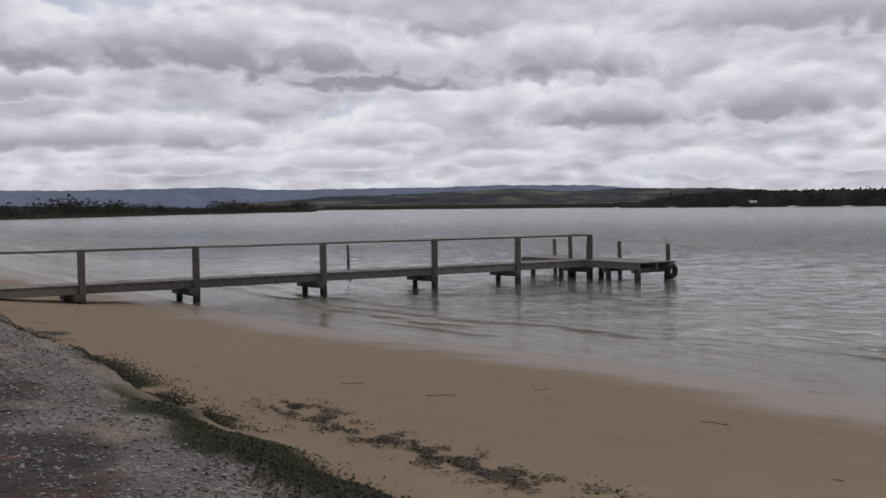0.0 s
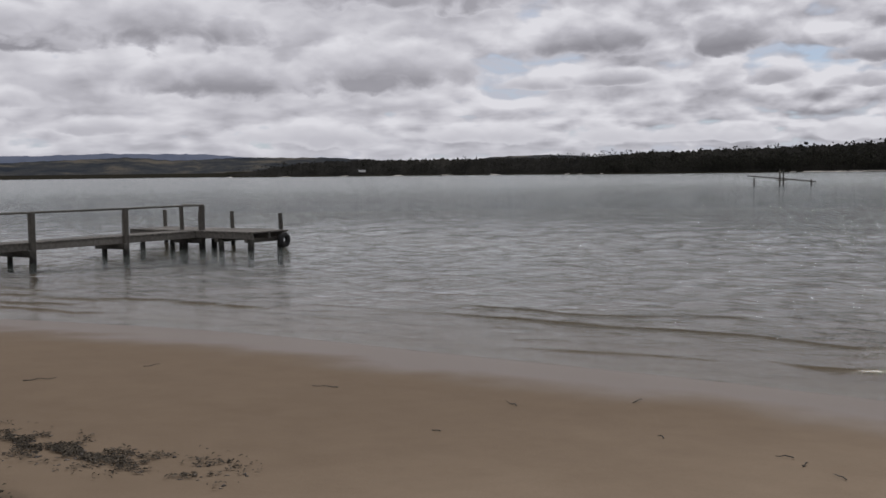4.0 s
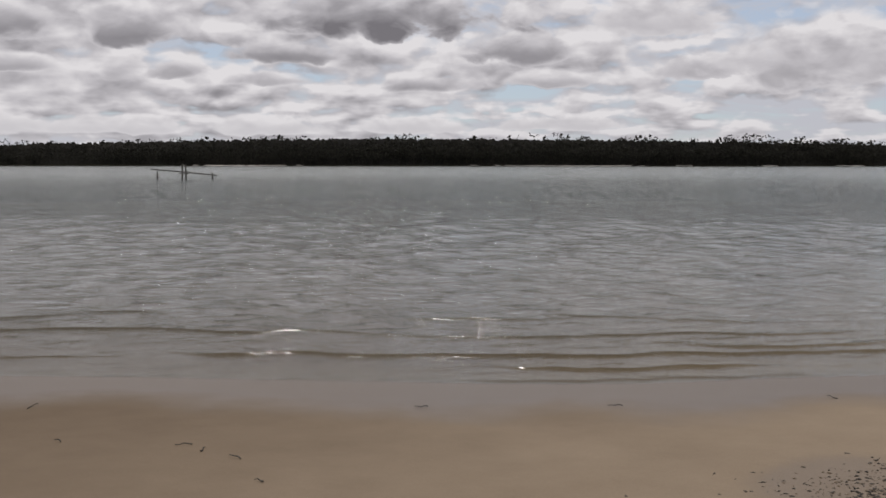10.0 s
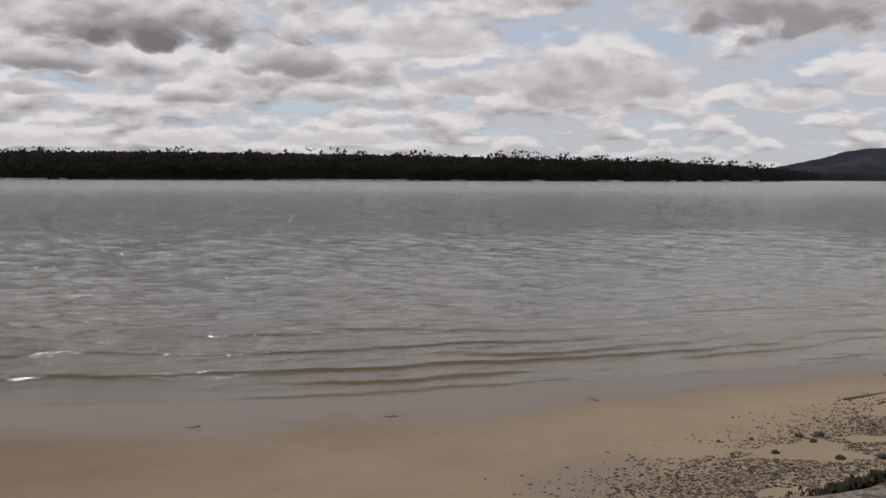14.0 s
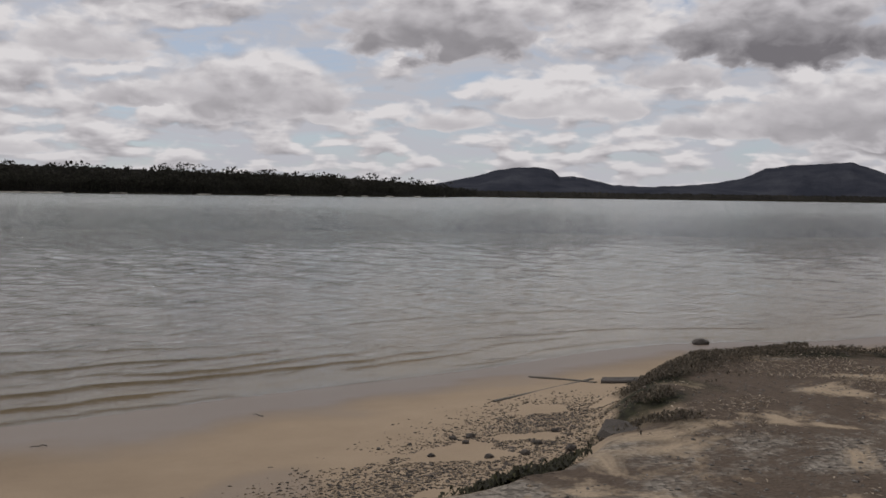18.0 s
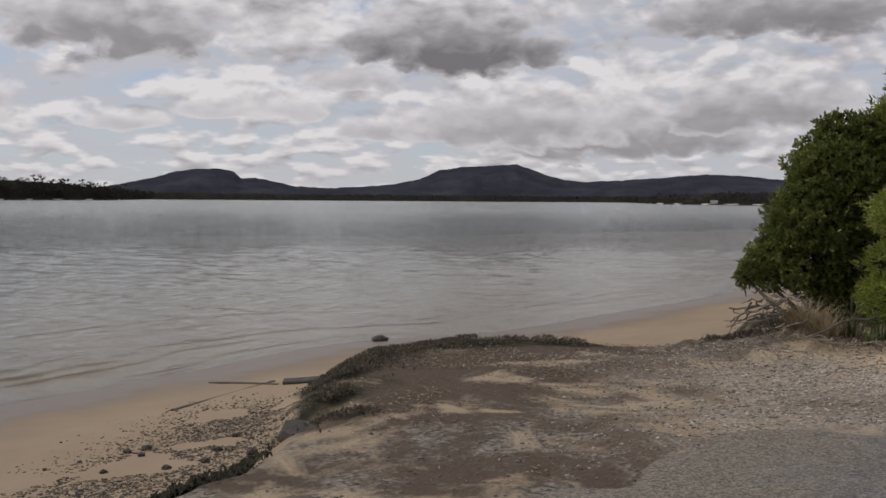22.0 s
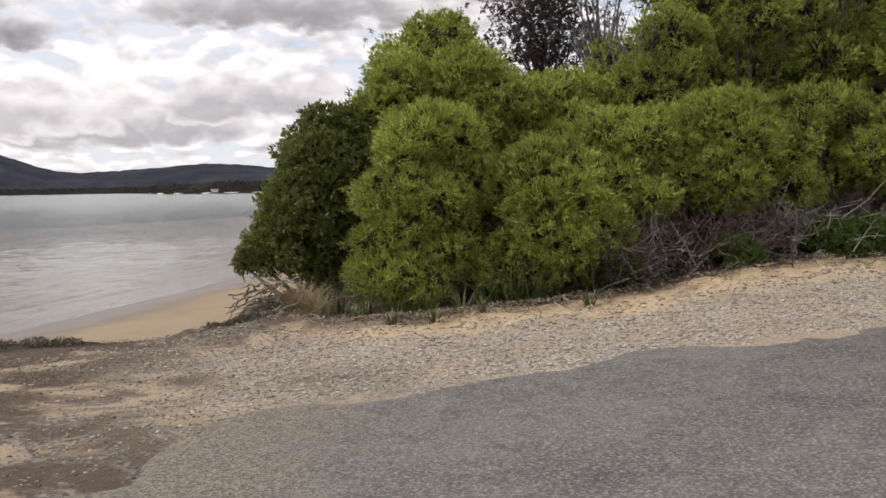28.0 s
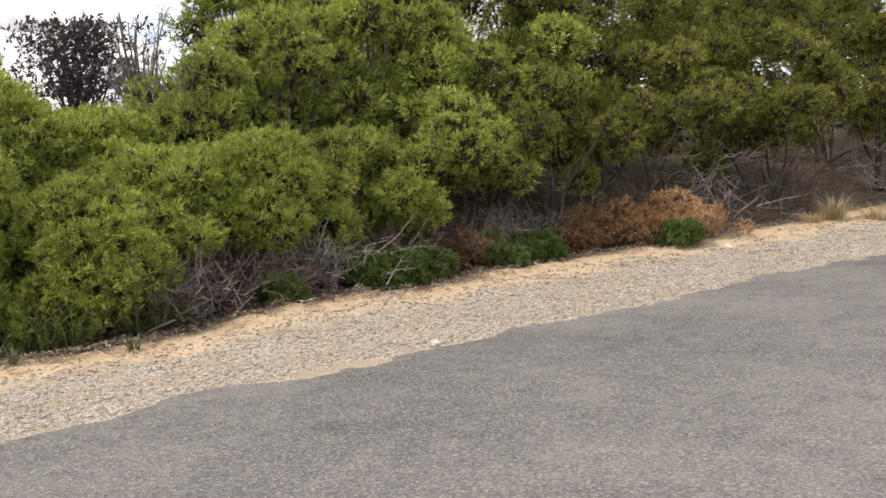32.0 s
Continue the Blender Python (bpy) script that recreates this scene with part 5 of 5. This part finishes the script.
# ---- stones, weed and drift ----
def pebbles(seed, x, y, size, flat=0.55, sink=0.3):
    """Small angular stones lying on the ground, one mesh."""
    d = np.random.default_rng(seed)
    n = len(x)
    z = land_height(x, y)[0]
    s = size * d.uniform(0.45, 1.3, n) ** 1.3
    o = np.array([[1, 0, 0], [0, 1, 0], [-1, 0, 0], [0, -1, 0], [0, 0, 1], [0, 0, -1.0]])
    v = o[None] * (1 + d.uniform(-0.35, 0.35, (n, 6, 1)))
    v = v + d.normal(0, 0.16, v.shape)
    sc = np.stack([s * d.uniform(0.7, 1.5, n), s * d.uniform(0.6, 1.1, n), s * flat * d.uniform(0.6, 1.2, n)], -1)
    v = v * sc[:, None, :]
    t = d.uniform(0, 2 * np.pi, n)
    c, q = np.cos(t)[:, None], np.sin(t)[:, None]
    v = np.stack([v[..., 0] * c - v[..., 1] * q, v[..., 0] * q + v[..., 1] * c, v[..., 2]], -1)
    v += np.stack([x, y, z + sc[:, 2] * (1 - 2 * sink) * 0.5], -1)[:, None]
    f = np.array([[0, 1, 4], [1, 2, 4], [2, 3, 4], [3, 0, 4], [1, 0, 5], [2, 1, 5], [3, 2, 5], [0, 3, 5]])
    return mesh_of("stones", v.reshape(-1, 3), (np.arange(n)[:, None, None] * 6 + f[None]).reshape(-1, 3))


def ribbons(seed, x, y, length, width, lift=0.03):
    """Flat curled scraps of weed or leaf litter."""
    d = np.random.default_rng(seed)
    n = len(x)
    z = land_height(x, y)[0]
    t = d.uniform(0, 2 * np.pi, n)
    ln, wd = length * d.uniform(0.4, 1.3, n), width * d.uniform(0.5, 1.4, n)
    e = np.stack([np.cos(t), np.sin(t), d.normal(0, 0.18, n)], -1)
    s = np.stack([-np.sin(t), np.cos(t), d.normal(0, 0.25, n)], -1)
    c = np.stack([x, y, z + 0.008 + lift * d.random(n)], -1)
    k = (lift * d.uniform(0, 1.2, n))[:, None] * np.array([0, 0, 1.0])
    v = np.stack([c - e * ln[:, None], c - s * wd[:, None] + k, c + s * wd[:, None] + k, c + e * ln[:, None]], 1)
    me = mesh_of("scraps", v.reshape(-1, 3), (np.arange(n)[:, None] * 4 + np.array([[0, 1, 3, 2]])).reshape(-1, 4))
    values(me, "tip", np.tile(np.array([0, 0.3, 0.3, 0.6]), n))
    values(me, "tuft", np.repeat(d.random(n), 4))
    return me


def along(seed, points, n, spread):
    """Random plan points scattered about a line."""
    d = np.random.default_rng(seed)
    line = curve_through(points)
    i = d.integers(0, len(line) - 1, n)
    f = d.random(n)[:, None]
    p = line[i] * (1 - f) + line[i + 1] * f + d.normal(0, 1, (n, 2)) * spread
    return p[:, 0], p[:, 1]


def wedge(seed, az0, az1, r0, r1, n):
    d = np.random.default_rng(seed)
    a, r = np.radians(d.uniform(az0, az1, n)), np.sqrt(d.uniform(r0 * r0, r1 * r1, n))
    return np.sin(a) * r, np.cos(a) * r


GRAVEL = plain_material("pale_gravel", (0.22, 0.198, 0.168), (0.60, 0.555, 0.49), 12)
GREY_GRAVEL = plain_material("grey_gravel", (0.085, 0.078, 0.070), (0.21, 0.195, 0.175), 12)
PALE_CRUST = plain_material("pale_gravel_crust", (0.085, 0.08, 0.074), (0.29, 0.275, 0.255), 12)
RUBBLE = plain_material("dark_rubble", (0.04, 0.034, 0.029), (0.21, 0.18, 0.15), 10)
DARK_ROCK = plain_material("dark_rock", (0.014, 0.012, 0.011), (0.060, 0.052, 0.045), 10)
BROWN_STONE = plain_material("brown_stone", (0.10, 0.078, 0.055), (0.27, 0.21, 0.145), 10)
WEED = leaf_material("dark_weed", (0.026, 0.022, 0.016), (0.060, 0.050, 0.036), (0.13, 0.108, 0.08), 0.75)
GREEN_WEED = leaf_material("green_weed", (0.014, 0.013, 0.009), (0.026, 0.026, 0.014), (0.046, 0.047, 0.022), 0.7)
DUFF = leaf_material("leaf_litter", (0.06, 0.046, 0.034), (0.20, 0.16, 0.12), (0.46, 0.40, 0.32), 0.85)


def clumped(x, y, seed, scale, keep):
    """Keeps the points that fall in patches."""
    m = rough(x * scale, y * scale, 3, seed) > np.quantile(rough(x * scale, y * scale, 3, seed), 1 - keep)
    return x[m], y[m]


def strew(name, me, mat, label, category):
    tagged(part(name, me, mat), label, category, kind="stuff")


x, y = wedge(1, 106, 181, 6.0, 21, 120000)
dr, ds_, db_ = side_distance(x, y, ROAD_EDGE), side_distance(x, y, SCRUB_EDGE), side_distance(x, y, BANK)
ok = (dr < 0.05) & (ds_ > 0.9) & (db_ > 0.5) & (np.random.default_rng(9).random(len(x)) < smooth(105, 124, np.degrees(np.arctan2(x, y)) + rough(x * 1.5, y * 1.5, 3, 93) * 16))
strew("gravel", pebbles(2, x[ok], y[ok], 0.018, 0.5), GRAVEL, "loose pale gravel along the road edge", "gravel")
x, y = wedge(3, 84, 120, 4.6, 13, 4500)
ok = side_distance(x, y, BANK) > 0.15
ok &= side_distance(x, y, ROAD_EDGE) < 0.8
strew("gravel", pebbles(4, x[ok], y[ok], 0.012), GREY_GRAVEL, "grey and tan gravel on the bank top", "gravel")
x, y = wedge(5, -34, -2, 5.5, 20, 26000)
ok = side_distance(x, y, BANK) > 0.1
ok &= side_distance(x, y, BANK) < 1.3
strew("gravel", pebbles(6, x[ok], y[ok], 0.018), PALE_CRUST, "pale gravel crust along the eroded bank", "gravel")
x, y = along(7, [(5.6, 1.4), (6.7, 1.2), (7.6, 0.8), (8.5, 0.25), (9.4, -0.1), (10.0, -0.35)], 15000, 0.42)
x, y = clumped(x, y, 61, 1.6, 0.8)
ok = side_distance(x, y, BANK) < 0.0
strew("rubble", pebbles(8, x[ok][::2], y[ok][::2], 0.013, 0.5), RUBBLE, "dark stone rubble scattered over the sand", "rubble")
strew("rubble", pebbles(28, x[ok][1::2], y[ok][1::2], 0.011, 0.5), BROWN_STONE, "brown stone chips scattered over the sand", "rubble")
DRIFT_LINE = [(-1.75, 11.0), (-1.3, 10.2), (-0.75, 9.35), (-0.1, 8.5), (0.45, 7.85), (1.05, 7.2)]
x, y = along(9, DRIFT_LINE, 9000, 0.17)
x, y = clumped(x, y, 63, 6.0, 0.42)
strew("seaweed", ribbons(10, x, y, 0.02, 0.008, 0.01), WEED, "dark line of washed-up weed on the sand", "seaweed")
strew("seaweed", pebbles(11, x[:420] + 0.04, y[:420] - 0.04, 0.018, 0.5), RUBBLE, "dark lumps along the drift line", "seaweed")
x, y = along(12, [(-9, 19.5), (-5.4, 14.4), (-3.9, 12.2), (-2.2, 9.2), (-1.6, 8.1), (-0.95, 6.9), (-0.4, 6.0)], 40000, 0.22)
x, y = clumped(x, y, 65, 0.8, 0.7)
strew("seaweed", ribbons(13, x, y, 0.022, 0.009, 0.02), GREEN_WEED, "dark green weed matted on the bank slope", "seaweed")
x, y = along(14, [(7.6, -0.8), (8.8, -0.95), (10.1, -1.15), (11.2, -2.0), (11.65, -3.1), (11.2, -4.3), (11.1, -5.5), (11.7, -6.5)], 22000, 0.24)
x, y = clumped(x, y, 67, 1.1, 0.55)
strew("seaweed", ribbons(15, x, y, 0.024, 0.007, 0.03), WEED, "dark weed matted along the broken bank edge", "seaweed")
x, y = along(20, [(6.2, 0.35), (6.6, 0.15), (7.0, 0.0)], 2200, 0.13)
strew("seaweed", ribbons(21, x, y, 0.035, 0.012, 0.05), GREEN_WEED, "green weed clump at the foot of the bank", "seaweed")
x, y = along(16, [(7.2, -1.9), (8.6, -2.1), (10, -2.6), (10.5, -3.6), (10, -5)], 9000, 0.8)
x, y = clumped(x, y, 69, 0.9, 0.6)
ok = side_distance(x, y, BANK) > 0.0
strew("litter", ribbons(17, x[ok], y[ok], 0.026, 0.005, 0.008), DUFF, "dark brown weed litter over the bank", "litter")
line = [(12.4, -7.5), (10.6, -6.6), (9.3, -7.0), (8.7, -7.7), (8.0, -9), (7.4, -10.9), (6.5, -12.5), (5.8, -14.6), (3.6, -18.6), (1.4, -23.5)]
x, y = along(18, line, 9000, 0.42)
strew("litter", ribbons(19, x, y, 0.075, 0.009, 0.035), DUFF, "dry leaf and twig litter under the shrubs", "litter")


def stone(name, az, r, size, seed, mat, label, group=""):
    rng = random.Random(seed)
    x, y, z = spot(az, r)
    bm = bmesh.new()
    bmesh.ops.create_icosphere(bm, subdivisions=2, radius=1)
    for v in bm.verts:
        k = 1 + 0.35 * noise.noise(v.co * 1.4 + Vector((seed, 0, 0))) + 0.12 * noise.noise(v.co * 4)
        v.co = Vector((v.co.x * size[0], v.co.y * size[1], v.co.z * size[2])) * k
    ob = part(name, bm, mat)
    ob.location, ob.rotation_euler = (x, y, z + size[2] * 0.35), (0, 0, rng.uniform(0, 6))
    tagged(ob, label, "stone", group)


for k, (az, r, s) in enumerate(((84.9, 8.75, 0.055), (85.85, 8.8, 0.065), (85.6, 8.55, 0.045), (89.6, 8.45, 0.05), (88.9, 8.1, 0.06), (86.9, 8.0, 0.05), (83.7, 8.1, 0.04), (90.5, 8.9, 0.045), (82.5, 8.6, 0.03), (80.8, 8.5, 0.03), (91.4, 8.2, 0.07))):
    stone("beach_stone", az, r, (s * 0.75, s * 0.6, s * 0.5), k + 1, DARK_ROCK, "dark rounded stone lying on wet sand", "stones on the beach")
stone("broken_slab", 93.9, 7.6, (0.22, 0.15, 0.11), 31, DARK_ROCK, "dark broken rock block at the bank edge")
stone("rock", 98.25, 17.25, (0.19, 0.11, 0.075), 32, DARK_ROCK, "dark rock awash at the water's edge")
stone("pale_stone", 148.9, 13.6, (0.075, 0.06, 0.07), 33, GRAVEL, "small white stone among twigs")
stone("pale_stone", 168.9, 17.0, (0.07, 0.05, 0.045), 34, GRAVEL, "small white stone on the verge")
stone("pale_stone", 153.0, 9.75, (0.06, 0.045, 0.035), 35, GRAVEL, "pale stone at the asphalt edge")


def drift(name, a, b, w, h, seed, mat, label, category):
    za, zb = ground_at(*a), ground_at(*b)
    bm = bmesh.new()
    beam(bm, (0, 0, za + h * 0.2), (b[0] - a[0], b[1] - a[1], zb + h * 0.2), w, h, random.Random(seed))
    ob = part(name, bm, mat)
    ob.location = (a[0], a[1], 0)
    tagged(ob, label, category)


drift("board", (10.54, 0.52), (12.1, -0.53), 0.045, 0.022, 1, PILE, "dark weathered board half buried in sand", "driftwood")
drift("board", (12.6, 0.2), (11.7, -0.55), 0.045, 0.022, 2, PILE, "dark weathered board half buried in sand", "driftwood")
drift("slab", (11.75, -0.62), (11.68, -1.15), 0.26, 0.06, 3, DARK_ROCK, "flat dark stone slab on the sand", "stone")


def twig(az, r, ln, seed):
    rng = random.Random(seed)
    x, y, z = spot(az, r)
    ln *= 0.65
    t = rng.uniform(0, 3.1)
    bm = bmesh.new()
    pole(bm, (-math.cos(t) * ln / 2, -math.sin(t) * ln / 2, 0.012), (math.cos(t) * ln / 2, math.sin(t) * ln / 2, 0.012), 0.006, 0.003, 5, rng, 4, 0.012)
    ob = part("driftwood_twig", bm, PILE)
    ob.location = (x, y, z)
    tagged(ob, "short dark driftwood twig on the sand", "driftwood", "twigs on the beach")


for k, (az, r, ln) in enumerate(((14.6, 10.8, 0.45), (20.7, 8.6, 0.16), (24.9, 9.9, 0.35), (31.8, 10.3, 0.3), (42.1, 7.6, 0.22), (40.4, 7.9, 0.14), (39.4, 8.1, 0.2), (33.0, 8.6, 0.14), (43.4, 6.9, 0.12), (52.3, 9.6, 0.2), (63.0, 9.8, 0.22), (5.4, 12.4, 0.3), (-0.2, 11.6, 0.5), (-5, 12.4, 0.4), (74.2, 10.5, 0.2))):
    twig(az, r, ln, 500 + k)


def exposed_roots(at, seed):
    """Bleached roots that hang out of the washed-away bank."""
    rng = random.Random(seed)
    z = ground_at(*at)
    t = thing("exposed_roots", (at[0], at[1], z), "bleached grey roots hanging out of the washed-out bank", "roots")
    for k in range(16):
        a = Vector((rng.gauss(0, 0.35), rng.gauss(0, 0.25), rng.uniform(0.1, 0.35)))
        way = Vector((rng.uniform(0.2, 1.0), rng.uniform(-0.6, 0.7), rng.uniform(-0.5, 0.1))).normalized()
        bm = bmesh.new()
        b = a + way * rng.uniform(0.25, 0.5)
        c = b + (way + Vector((rng.gauss(0, 0.5), rng.gauss(0, 0.5), rng.gauss(-0.3, 0.3)))) * rng.uniform(0.2, 0.4)
        pole(bm, a, b, 0.016, 0.011, 6, rng, 4, 0.03)
        pole(bm, b, c, 0.011, 0.004, 6, rng, 4, 0.02)
        part("root", bm, ROOT, t)


ROOT = plain_material("bleached_root", (0.13, 0.11, 0.09), (0.34, 0.30, 0.25), 16)
exposed_roots((11.9, -7.0), 61)
exposed_roots((11.3, -6.6), 62)
